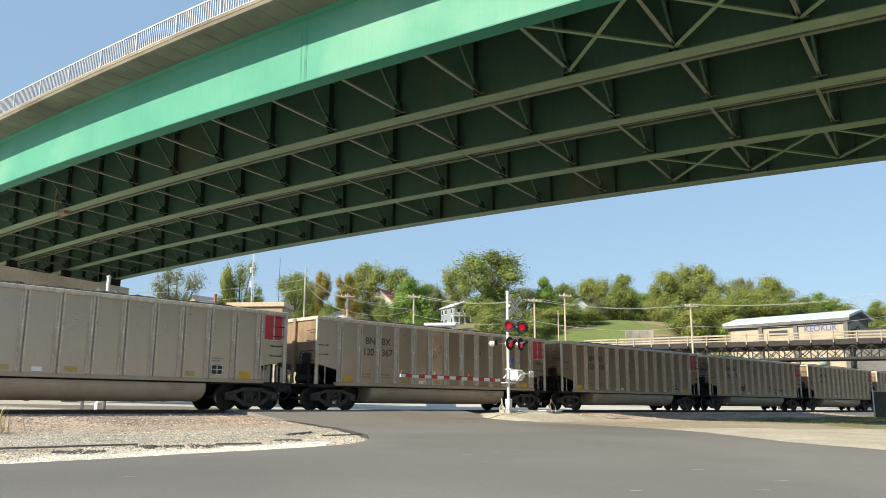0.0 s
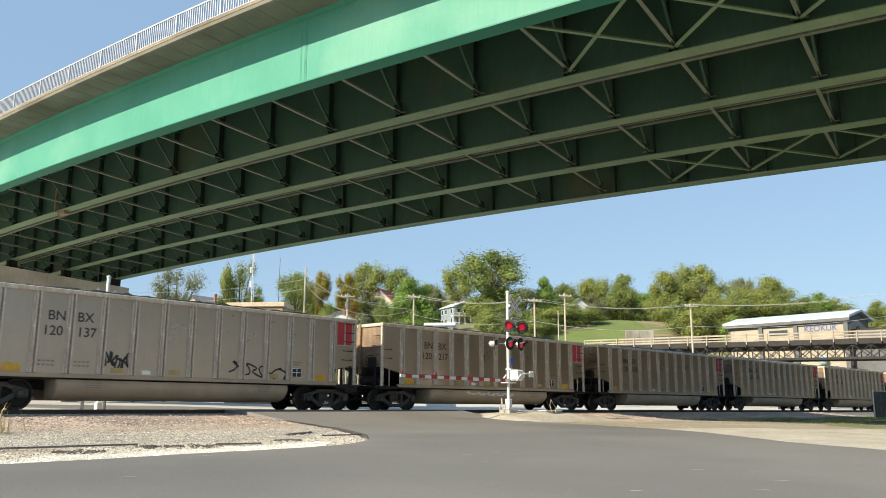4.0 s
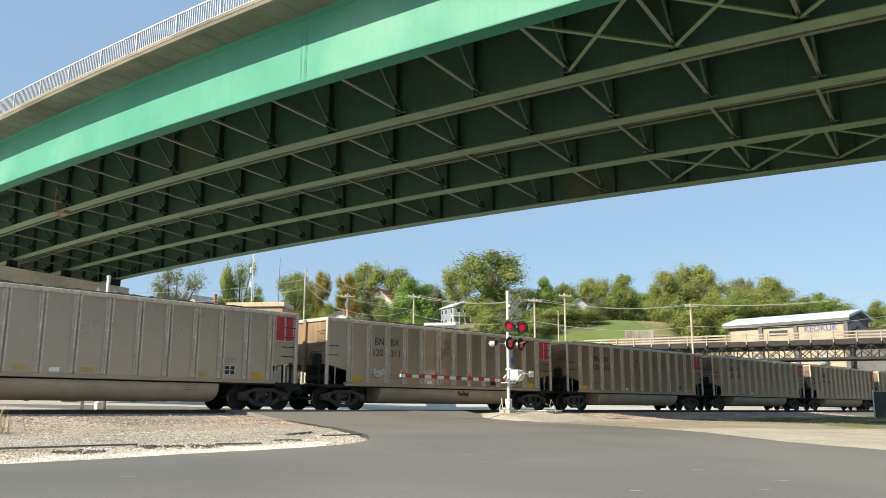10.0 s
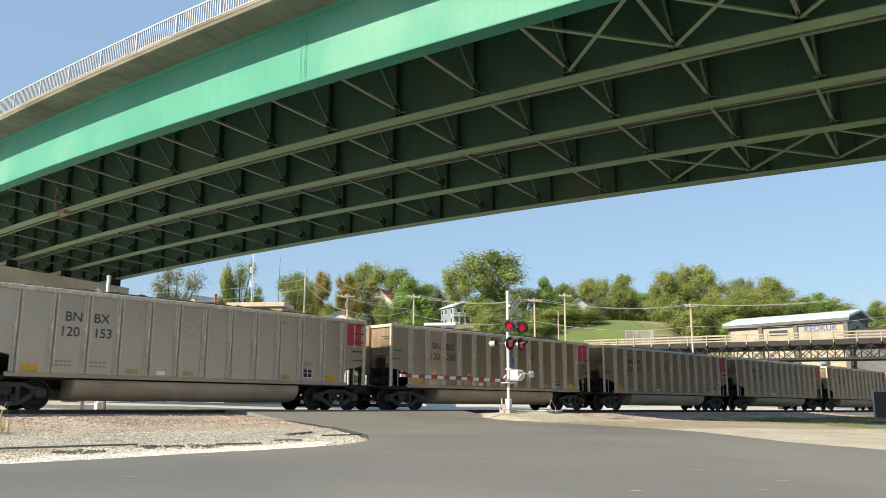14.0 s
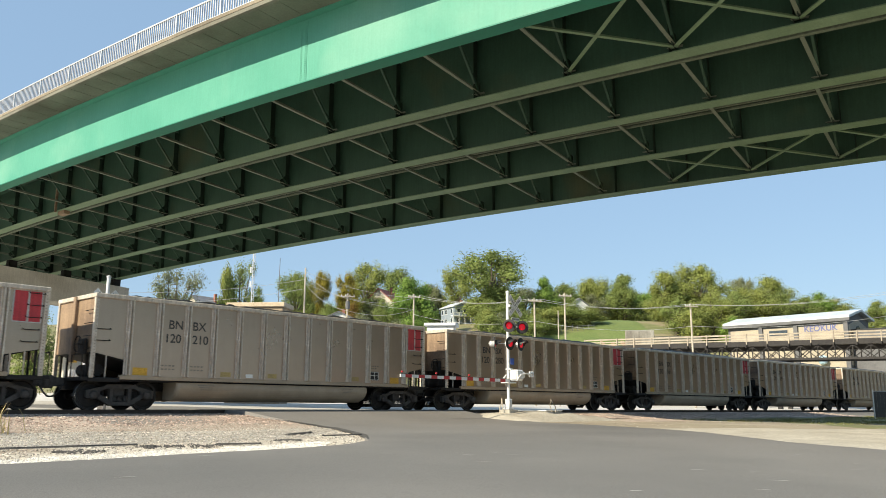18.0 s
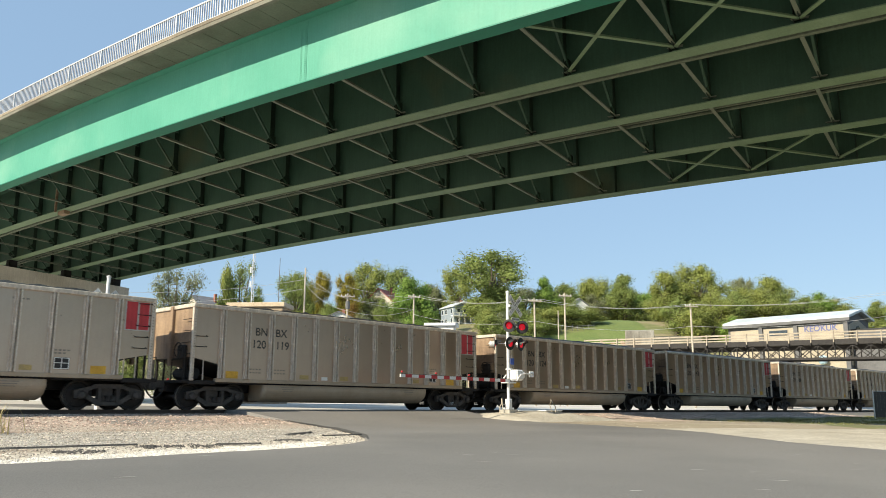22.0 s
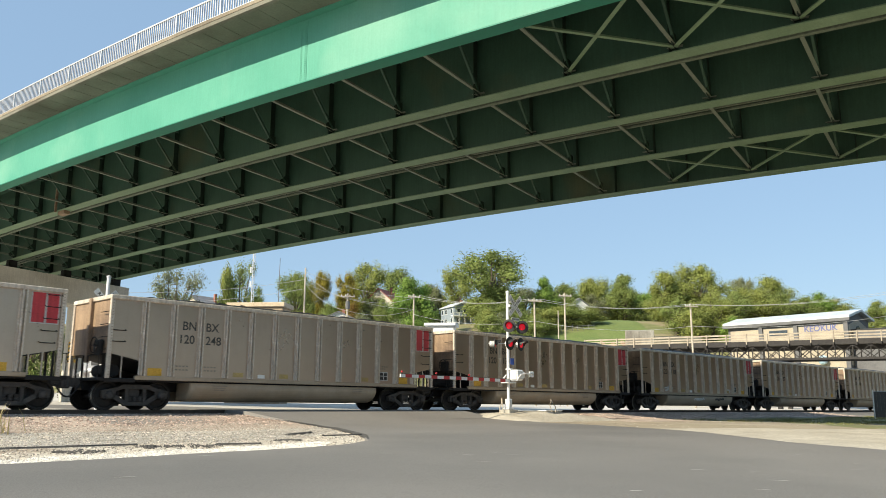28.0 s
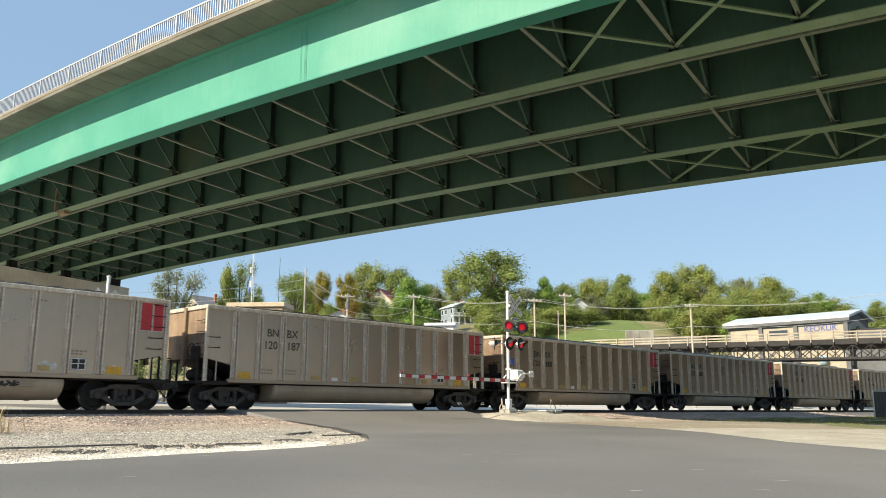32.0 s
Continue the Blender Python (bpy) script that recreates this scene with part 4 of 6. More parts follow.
# slatted fence at the edge of the lot
fence = thing("fence", "grey slatted chain-link fence with steel posts", "fence")
for k in range(6):
    x, y = 29.6 + 2.0 * k, 56.6 - 0.4 * k
    z = land_at(x, y)
    part("fence_post", Geo().tube((x, y, z - 0.2), (x, y, z + 1.95), 0.05, 0.05, 8), M_RAILING, fence)
    if k < 5:
        z2 = land_at(x + 2.0, y - 0.4)
        part("fence_rail", Geo().tube((x, y, z + 1.85), (x + 2.0, y - 0.4, z2 + 1.85), 0.03, 0.03, 6), M_RAILING, fence)
        for q in range(9):
            t = (q + 0.5) / 9
            part("fence_slat", Geo().box(-0.108, -0.012, 0, 0.108, 0.012, 1.75, 0.003, pose(x + 2.0 * t, y - 0.4 * t, z + (z2 - z) * t + 0.08, 0, 0, -12)), M_FENCE_SLAT, fence)

# dark asphalt remnants in the gravel
for k, (x0, y0, x1, y1, w) in enumerate(((-9.5, 9.9, -5.25, 14.35, 0.055), (-2.71, 18.8, -1.9, 19.65, 0.05), (-3.6, 19.2, -3.3, 20.9, 0.16), (-4.0, 14.75, -3.3, 15.2, 0.06), (-4.95, 13.9, -4.8, 14.0, 0.07))):
    dx, dy = x1 - x0, y1 - y0
    ln = math.hypot(dx, dy)
    nx_, ny_ = -dy / ln, dx / ln

    def patch_xy(u, v, x0=x0, y0=y0, dx=dx, dy=dy, nx_=nx_, ny_=ny_, w=w, k=k):
        e = w * (0.4 + 0.6 * math.sin(math.pi * min(max(u, 0.02), 0.98))) * (0.75 + 1.1 * noise.noise(Vector((u * 9, k, v * 2)))) * (v - 0.5) * 2
        return x0 + dx * u + nx_ * e, y0 + dy * u + ny_ * e
    drape("asphalt_remnant", "thin dark asphalt remnant in the gravel", "asphalt", patch_xy, lambda u, v: 0.025 + 0.03 * math.sin(math.pi * v), M_TAR, 24, 7, kind="structure")


def seam_xy(u, v):
    y = 17.3 + 11.0 * u
    x = np.interp(y, [q[1] for q in EDGE_L], [q[0] for q in EDGE_L])
    wid = 0.22 * math.sin(math.pi * min(max(u, 0.03), 0.97)) ** 0.5 * (1 + 0.6 * noise.noise(Vector((u * 16, 0, 7))))
    return x + 0.06 - wid * v, y - 0.15 * wid * v


drape("asphalt_seam", "crumbled dark tar edge of the crossing road", "asphalt", seam_xy, lambda u, v: 0.045 - 0.02 * v, M_TAR, 60, 4)


# ---- loose stones and dry grass ----
def build_stones(name, label, count, mat, place, lo, hi, seed):
    rnd = random.Random(seed)
    pts = []
    while len(pts) < count:
        q = place(rnd)
        if q:
            pts.append(q)
    z = land(np.array([p[0] for p in pts]), np.array([p[1] for p in pts]))
    g = Geo()
    base = [(1, 0, 0), (0, 1, 0), (-1, 0, 0), (0, -1, 0), (0.1, 0.1, 0.75), (0, 0, -0.5)]
    tri = [(0, 1, 4), (1, 2, 4), (2, 3, 4), (3, 0, 4), (1, 0, 5), (2, 1, 5), (3, 2, 5), (0, 3, 5)]
    for p, h in zip(pts, z):
        r = lo + (hi - lo) * rnd.random() ** 2.2
        a = rnd.random() * 6.28
        ca, sa = math.cos(a), math.sin(a)
        sx, sy, sz = r * rnd.uniform(0.7, 1.3), r * rnd.uniform(0.6, 1.1), r * rnd.uniform(0.5, 0.9)
        vs = []
        for x, y, zz in base:
            x, y = x * sx * rnd.uniform(0.75, 1.2), y * sy * rnd.uniform(0.75, 1.2)
            vs.append((p[0] + x * ca - y * sa, p[1] + x * sa + y * ca, h + 0.01 + zz * sz))
        g.add(vs, tri)
    return thing(name, label, "gravel", kind="stuff", data=g.mesh(name, mat))


def in_gravel(rnd):
    s, d = rnd.uniform(-16, 6), 4.5 + 12 * rnd.random()
    p = beside(s, d)
    ex = np.interp(p.y, [q[1] for q in EDGE_L], [q[0] for q in EDGE_L])
    return (p.x, p.y) if p.x < ex - 0.05 and p.y > 7.5 and noise.noise(Vector((p.x * 0.6, p.y * 0.6, 0))) > -0.35 - rnd.random() * 0.5 else None


def in_ballast(rnd):
    s, d = rnd.uniform(-15, 55), 1.5 + 3.6 * rnd.random()
    if d < 4.9 and 6.0 < s + 0.25 * d < 12.9:
        return None
    p = beside(s, d)
    return p.x, p.y


def in_dirt(rnd):
    s, d = rnd.uniform(12.5, 48), 3.5 + 11 * rnd.random() ** 1.5
    p = beside(s, d)
    ex = np.interp(p.y, [q[1] for q in EDGE_R], [q[0] for q in EDGE_R])
    return (p.x, p.y) if p.x > ex + 0.1 else None


build_stones("gravel_stones", "scattered pale crushed limestone on the verge", 34000, M_STONE, in_gravel, 0.007, 0.030, 3)
def in_coarse(rnd):
    t = rnd.random()
    x, y = -7.6 + 5.2 * t + rnd.uniform(-0.3, 0.3), rnd.uniform(8.2, 16.5)
    ex = np.interp(y, [q[1] for q in EDGE_L], [q[0] for q in EDGE_L])
    return (x, y) if -1.15 + 0.5 * noise.noise(Vector((x, y, 3))) < x - ex < -0.03 else None


build_stones("coarse_gravel", "coarse white crushed limestone along the asphalt edge", 9000, M_STONE_WHITE, in_coarse, 0.014, 0.042, 6)


def in_tar(rnd):
    x0, y0, x1, y1, w = rnd.choice(((-5.86, 12.55, -5.2, 12.86, 0.16), (-5.2, 14.1, -4.5, 14.5, 0.12), (-4.75, 14.3, -3.95, 14.85, 0.22), (-3.35, 16.7, -2.95, 17.3, 0.18), (-4.95, 13.85, -4.8, 13.95, 0.06)))
    t = rnd.random()
    e = rnd.gauss(0, w * (0.3 + math.sin(math.pi * t)))
    return x0 + (x1 - x0) * t + e * 0.6, y0 + (y1 - y0) * t - e


build_stones("tar_crumbs", "dark broken lumps of old asphalt in the gravel", 900, M_TAR, in_tar, 0.012, 0.045, 16)
fl = Geo()
rnd_f = random.Random(12)
for k in range(26):
    x, y = rnd_f.uniform(-3.5, 7.5), rnd_f.uniform(8.5, 22)
    z = land_at(x, y) + 0.0385
    a, b, t = rnd_f.uniform(0.05, 0.16), rnd_f.uniform(0.012, 0.03), rnd_f.uniform(-0.6, 0.4)
    fl.add([(x + (u * a) * math.cos(t) - (w * b) * math.sin(t), y + (u * a) * math.sin(t) + (w * b) * math.cos(t), z) for u, w in ((-1, -0.4), (0.2, -1), (1, 0.2), (0.1, 1), (-0.8, 0.6))], [(0, 1, 2, 3, 4)])
thing("paint_flecks", "small worn pale paint flecks on the asphalt", "road marks", kind="stuff", data=fl.mesh("paint_flecks", M_FLECK))
build_stones("ballast_stones", "pinkish crushed rock ballast along the track", 16000, M_STONE_PINK, in_ballast, 0.02, 0.055, 4)
build_stones("dirt_stones", "pale stones in the dirt beside the road", 2500, M_STONE, in_dirt, 0.010, 0.036, 5)


def build_blades(name, label, count, mat, place, h0, h1, seed, category="grass", wide=0.012):
    rnd = random.Random(seed)
    pts = []
    while len(pts) < count:
        q = place(rnd)
        if q:
            pts.append(q)
    z = land(np.array([p[0] for p in pts]), np.array([p[1] for p in pts]))
    g = Geo()
    for p, h in zip(pts, z):
        a, le, ln = rnd.random() * 6.28, rnd.uniform(0.05, 0.5), rnd.uniform(h0, h1)
        dx, dy = math.cos(a), math.sin(a)
        w = wide * rnd.uniform(0.7, 1.4)
        q = (p[0] + dx * ln * le * 0.5, p[1] + dy * ln * le * 0.5, h + ln * 0.65)
        t = (p[0] + dx * ln * le * 1.3, p[1] + dy * ln * le * 1.3, h + ln)
        g.add([(p[0] - dy * w, p[1] + dx * w, h - 0.02), (p[0] + dy * w, p[1] - dx * w, h - 0.02), (q[0] + dy * w * 0.7, q[1] - dx * w * 0.7, q[2]), (q[0] - dy * w * 0.7, q[1] + dx * w * 0.7, q[2]), t],
              [(0, 1, 2, 3), (3, 2, 4)])
    return thing(name, label, category, kind="stuff", data=g.mesh(name, mat))


def near_tuft(rnd):
    cx, cy = rnd.choice(((-9.95, 18.2), (-10.3, 18.8), (-10.15, 17.9), (-10.7, 18.4), (-11.1, 18.9)))
    return rnd.gauss(cx, 0.22), rnd.gauss(cy, 0.22)


def in_grass(rnd):
    s, d = rnd.uniform(26, 76), 5.5 + 9.0 * rnd.random()
    if noise.noise(Vector((s * 0.22, d * 0.7, 5))) < -0.12:
        return None
    p = beside(s, d)
    return p.x, p.y


build_blades("dry_grass", "tall straw-coloured dry grass beside the ballast", 190, M_STRAW, near_tuft, 0.25, 0.75, 8)
build_blades("verge_grass", "patchy green and straw verge grass", 15000, M_VERGE, in_grass, 0.03, 0.10, 9, wide=0.014)


# ---- town, poles and trees on the bluff ----
def build_house(name, label, x, y, turn, w, d, h, roof, wall_m, roof_m, storeys=2, lift=0.0):
    z = land_at(x, y) + lift
    hs = thing(name, label, "house", m=Matrix.Translation((x, y, z)) @ pose(0, 0, 0, 0, 0, turn))
    out = [(-w / 2, -1.5), (w / 2, -1.5), (w / 2, h), (0, h + roof), (-w / 2, h)]
    part("wall", Geo().prism(out, -d / 2, d / 2), wall_m, hs)
    for e in (-1, 1):
        a = [(e * (w / 2 + 0.4), h - 0.4 * 2 * roof / w), (0, h + roof + 0.02), (0, h + roof + 0.22), (e * (w / 2 + 0.4), h - 0.4 * 2 * roof / w + 0.2)]
        part("roof", Geo().prism(a if e > 0 else a[::-1], -d / 2 - 0.4, d / 2 + 0.4), roof_m, hs)
    rows = [(k + 0.5) * h / storeys for k in range(storeys)]
    for zz in rows:
        for q in (-0.3, 0.0, 0.3):
            win = part("window", Geo().box(q * w - 0.5, -d / 2 - 0.05, zz - 0.6, q * w + 0.5, -d / 2 - 0.001, zz + 0.7, 0.01), M_WHITE, hs)
            part("pane", Geo().box(q * w - 0.42, -d / 2 - 0.06, zz - 0.52, q * w + 0.42, -d / 2 - 0.0501, zz + 0.62), M_GLASS_DARK, win)
        for q in (-0.3, 0.1, 0.35):
            for sd in (-1, 1):
                win = part("window", Geo().box(sd * (w / 2 + 0.001), q * d - 0.5, zz - 0.6, sd * (w / 2 + 0.05), q * d + 0.5, zz + 0.7), M_WHITE, hs)
                part("pane", Geo().box(sd * (w / 2 + 0.0501), q * d - 0.42, zz - 0.52, sd * (w / 2 + 0.06), q * d + 0.42, zz + 0.62), M_GLASS_DARK, win)
    part("chimney", Geo().box(w * 0.12, -0.3, h, w * 0.12 + 0.6, 0.3, h + roof + 0.9, 0.02), M_BRICK, hs)
    return hs


blue_house = build_house("house", "two-storey house in blue-grey darkened for shade, with a grey roof and balcony", 4.0, 214, 28, 6.2, 7.5, 4.9, 1.3, M_SIDING, M_ROOF_WHITE, lift=-0.3)
bal = part("balcony", Geo().box(-4.2, -5.0, 2.2, 1.3, -3.75, 2.4, 0.02), M_WHITE, blue_house)
for k in range(4):
    part("balcony_post", Geo().box(-4.15 + k * 1.75, -4.98, 0, -4.0 + k * 1.75, -4.83, 3.2), M_WHITE, bal)
part("balcony_rail", Geo().box(-4.2, -4.98, 3.1, 1.3, -4.9, 3.2), M_WHITE, bal)
build_house("house", "brick-red roofed house half hidden in trees", -14.5, 208, -20, 8, 10, 6.0, 3.6, M_SIDING_TAN, M_ROOF_RED)
build_house("house", "small white house behind the fence", 34.5, 214, 15, 6.5, 8, 3.6, 2.2, M_WHITE, M_ROOF_GREY, 1)
build_house("house", "grey-roofed gabled house among the trees", -54.5, 190, -35, 8, 11, 6.6, 3.6, M_SIDING_TAN, M_ROOF_GREY)
build_house("house", "low white house with a grey porch roof", -21.4, 165, 10, 7, 7, 3.4, 1.6, M_WHITE, M_ROOF_GREY, 1, lift=5.5)


def build_flat(name, label, x, y, turn, w, d, top, wall_m, roof_m, cap=0.5):
    z = land_at(x, y)
    b = thing(name, label, "building", m=Matrix.Translation((x, y, z)) @ pose(0, 0, 0, 0, 0, turn))
    h = top - z
    part("wall", Geo().box(-w / 2, -d / 2, -1, w / 2, d / 2, h - cap, 0.03), wall_m, b)
    part("roof", Geo().box(-w / 2 - 0.25, -d / 2 - 0.25, h - cap + 0.004, w / 2 + 0.25, d / 2 + 0.25, h, 0.05), roof_m, b)
    for k in range(int(w / 3)):
        q = -w / 2 + 1.5 + 3 * k
        win = part("window", Geo().box(q - 0.6, -d / 2 - 0.05, h - 3.4, q + 0.6, -d / 2 - 0.001, h - 1.9), M_BLACK, b)
        part("pane", Geo().box(q - 0.52, -d / 2 - 0.06, h - 3.32, q + 0.52, -d / 2 - 0.0501, h - 1.98), M_GLASS_DARK, win)
    return b


build_flat("low_building", "flat-roofed tan brick building beyond the track", -20.1, 89, -6, 6.0, 3.0, 12.45, M_BRICK_TAN, M_TAN_CAP)
build_flat("low_building", "white metal-roofed shed beyond the track", -0.1, 79, -8, 2.6, 2.0, 9.35, M_WHITE, M_WHITE, 0.3)


def build_depot():
    a, b = Vector((56.7, 161.0, 0)), Vector((72.0, 144.5, 0))
    d = (b - a)
    ln = d.length
    ang = math.degrees(math.atan2(d.y, d.x))
    m = Matrix.Translation((a.x, a.y, 0)) @ pose(0, 0, 0, 0, 0, ang)
    dp = thing("riverfront_building", "beige panelled hall with grey trim and a white metal roof", "building", m=m)
    eave, ridge, wd = 17.75, 18.8, 10.5
    zb = 1.0
    # y runs away from the front wall
    out = [(0, zb), (wd, zb), (wd, eave), (wd / 2, ridge), (0, eave)]
    part("wall", Geo().sweep([[(u, y, z) for y, z in out] for u in (0, ln)]), M_GREY_TRIM, dp, "grey wall and gable")
    for e in (0, 1):
        y0, y1 = (-0.7, wd / 2) if e == 0 else (wd + 0.7, wd / 2)
        z0 = eave - 0.4
        rings = [[(u, y0, z0), (u, y1, ridge + 0.05), (u, y1, ridge + 0.45), (u, y0, z0 + 0.45)] for u in (-0.8, ln + 0.9)]
        part("roof", Geo().sweep(rings), M_ROOF_WHITE, dp, "white standing-seam metal roof")
    part("fascia", Geo().box(-0.8, -0.78, eave - 0.95, ln + 0.9, -0.70, eave - 0.38, 0.02), M_GREY_TRIM, dp, "dark grey fascia")
    bays = (0.0, 0.30, 0.60, 1.0)
    for k in range(3):
        u0, u1 = ln * bays[k] + 0.5, ln * bays[k + 1] - 0.5
        part("wall_panel", Geo().box(u0, -0.12, zb, u1, -0.004, eave - 1.5, 0.02), M_BEIGE, dp, "beige wall panel")
        part("column", Geo().box(ln * bays[k + 1] - 0.42, -0.35, zb, ln * bays[k + 1] + 0.36, -0.004, eave - 1.2, 0.02), M_GREY_TRIM, dp)
    win = part("window", Geo().box(ln * 0.37, -0.2, 14.9, ln * 0.37 + 3.6, -0.121, 15.9, 0.02), M_GREY_TRIM, dp)
    part("pane", Geo().box(ln * 0.37 + 0.1, -0.22, 15.0, ln * 0.37 + 3.5, -0.2001, 15.8), M_GLASS_DARK, win)
    lettering("sign_letters", "KEOKUK", 1.5, M_SIGN_BLUE, dp, pose(ln * 0.80, -0.16, 15.75, 90), "blue sign letters", 0.03, 0.012)
    arch = [(wd / 2 + 1.1 * math.cos(t), 15.2 + 1.1 * math.sin(t)) for t in np.linspace(0, math.pi, 10)] + [(wd / 2 - 1.1, 14.2), (wd / 2 + 1.1, 14.2)]
    part("arched_window", Geo().sweep([[(ln + q, y, z) for y, z in arch] for q in (0.004, 0.08)]), M_GLASS_DARK, dp)
    part("gable_panel", Geo().sweep([[(ln + q, y, z) for y, z in ((1.0, 9.0), (wd - 1.0, 9.0), (wd - 1.0, 16.2), (wd / 2, 17.5), (1.0, 16.2))] for q in (-0.1, 0.002)]), M_BEIGE, dp)
    part("globe_sign", Geo().lathe([(0.02, -0.9), (0.6, -0.65), (0.9, 0), (0.6, 0.65), (0.02, 0.9)], 16, pose(ln * 0.815, -1.0, 10.0)), M_PALE_BLUE, dp, "pale blue globe ornament")
    part("annex", Geo().box(ln + 0.1, 2.0, zb, ln + 12, wd, 15.0, 0.05), M_GREY_TRIM, dp)
    part("annex_roof", Geo().box(ln + 0.05, 1.7, 15.01, ln + 12.3, wd + 0.3, 15.4, 0.05), M_BLACK, dp)
    return dp


build_depot()


def build_old_bridge():
    a, b = Vector((24.0, 137.2, 0)), Vector((86.0, 88.0, 0))
    d = b - a
    ln = d.length
    m = Matrix.Translation((a.x, a.y, 0)) @ pose(0, 0, 0, 0, 0.9, math.degrees(math.atan2(d.y, d.x)))
    ob = thing("old_truss_bridge", "old riveted deck truss bridge used as a lookout", "bridge", m=m)
    zt = 11.6
    part("deck", Geo().box(0, 0.104, zt - 0.55, ln, 5.5, zt - 0.1, 0.03), M_DECK, ob, "weathered grey-brown concrete deck")
    part("deck_beam", Geo().box(0, -0.39, zt - 0.85, ln, 0.1, zt - 0.12, 0.03), M_DARK_TRUSS, ob, "dark steel edge beam")
    part("deck_beam", Geo().box(0, 5.0, zt - 1.25, ln, 5.3, zt - 0.554, 0.03), M_DARK_TRUSS, ob)
    gap = 2.98
    n = int(ln / gap)
    for k in range(n + 1):
        u = k * gap
        part("railing_post", Geo().box(u - 0.08, -0.55, zt - 0.55, u + 0.08, -0.401, zt + 1.0, 0.01), M_TIMBER_DECK, ob)
        part("bracket", Geo().prism([(u - 0.08, zt - 0.6), (u + 0.08, zt - 0.6), (u + 0.08, zt - 1.0), (u - 0.08, zt - 1.0)], -0.9, -0.402), M_DARK_TRUSS, ob)
    for z, h in ((zt + 0.86, 0.22), (zt + 0.42, 0.20), (zt + 0.04, 0.20)):
        part("railing_board", Geo().box(0, -0.40 + 0.001, z - h / 2, ln, -0.33, z + h / 2, 0.01), M_TIMBER_DECK, ob)
    z0, z1 = zt - 2.75, zt - 0.85
    pan = 2.25
    u_a = 14.0
    for y in (-0.05, 5.15):
        ch = part("bottom_chord", Geo().box(u_a, y - 0.12, z0 - 0.15, ln, y + 0.12, z0 + 0.15, 0.01), M_DARK_TRUSS, ob)
        for k in range(int((ln - u_a) / pan)):
            u0, u1 = u_a + k * pan, u_a + (k + 1) * pan
            part("truss_diagonal", Geo().bar((u0, y, z0), (u1, y, z1), 0.11, 0.11), M_DARK_TRUSS, ob)
            part("truss_diagonal", Geo().bar((u1, y, z0), (u0, y, z1), 0.11, 0.11), M_DARK_TRUSS, ob)
            part("truss_post", Geo().box(u0 - 0.07, y - 0.07, z0, u0 + 0.07, y + 0.07, z1, 0.01), M_DARK_TRUSS, ob)
            part("truss_gusset", Geo().box(u0 - 0.28, y - 0.13, z1 - 0.28, u0 + 0.28, y + 0.13, z1, 0.01), M_DARK_TRUSS, ob)
    for u in (14.0, 31.0, 48.0):
        for y in (0.1, 5.0):
            p = m @ Vector((u, y, 0))
            if track_distance(np.array([p.x]), np.array([p.y]))[0] < -3.5:
                part("trestle_leg", Geo().box(u - 0.3, y - 0.3, land_at(p.x, p.y) - 0.3 + 0.0157 * u, u + 0.3, y + 0.3, z0 - 0.15, 0.03), M_DARK_TRUSS, ob)
    return ob


build_old_bridge()

# retaining walls and the grass bank
rw = thing("retaining_wall", "grey concrete retaining wall on the bluff", "wall")
part("wall_block", Geo().box(36.9, 163.4, 8, 42.6, 164.2, 16.75, 0.05), M_CONC, rw)
part("wall_block", Geo().box(42.7, 163.0, 8, 52, 163.8, 15.6, 0.05), M_DECK, rw)


def bank_xy(u, v):
    a = Vector((16, 160)).lerp(Vector((46, 168)), u)
    b = Vector((12, 200)).lerp(Vector((48, 205)), u)
    q = a.lerp(b, v)
    return q.x, q.y


drape("grass_bank", "mown green grass bank with a clay cut below", "grass", bank_xy, lambda u, v: 0.6 * math.sin(math.pi * v) ** 0.7 * math.sin(math.pi * u) ** 0.5 - 0.05, M_LAWN, 30, 24)


def clay_xy(u, v):
    return 27 + 15 * u, 160 + 21 * v


drape("clay_cut", "bare orange-brown clay cut below the grass", "ground", clay_xy, lambda u, v: 0.3 * math.sin(math.pi * v) ** 0.7 * math.sin(math.pi * u) ** 0.4 + 0.3 * noise.noise(Vector((u * 14, v * 7, 1))), M_CLAY, 60, 20)
bf = thing("bank_fence", "grey chain-link fence along the top of the bank", "fence")
for k in range(14):
    x, y = 18 + 1.25 * k, 182 + 0.1 * k
    z = land_at(x, y)
    part("fence_post", Geo().tube((x, y, z - 0.3), (x, y, z + 1.9), 0.06, 0.06, 6), M_GREY_TRIM, bf)
    if k < 13:
        for q in (0.4, 1.0, 1.6):
            part("fence_rail", Geo().tube((x, y, z + q), (x + 1.25, y + 0.1, land_at(x + 1.25, y + 0.1) + q), 0.05, 0.05, 5), M_GREY_TRIM, bf)


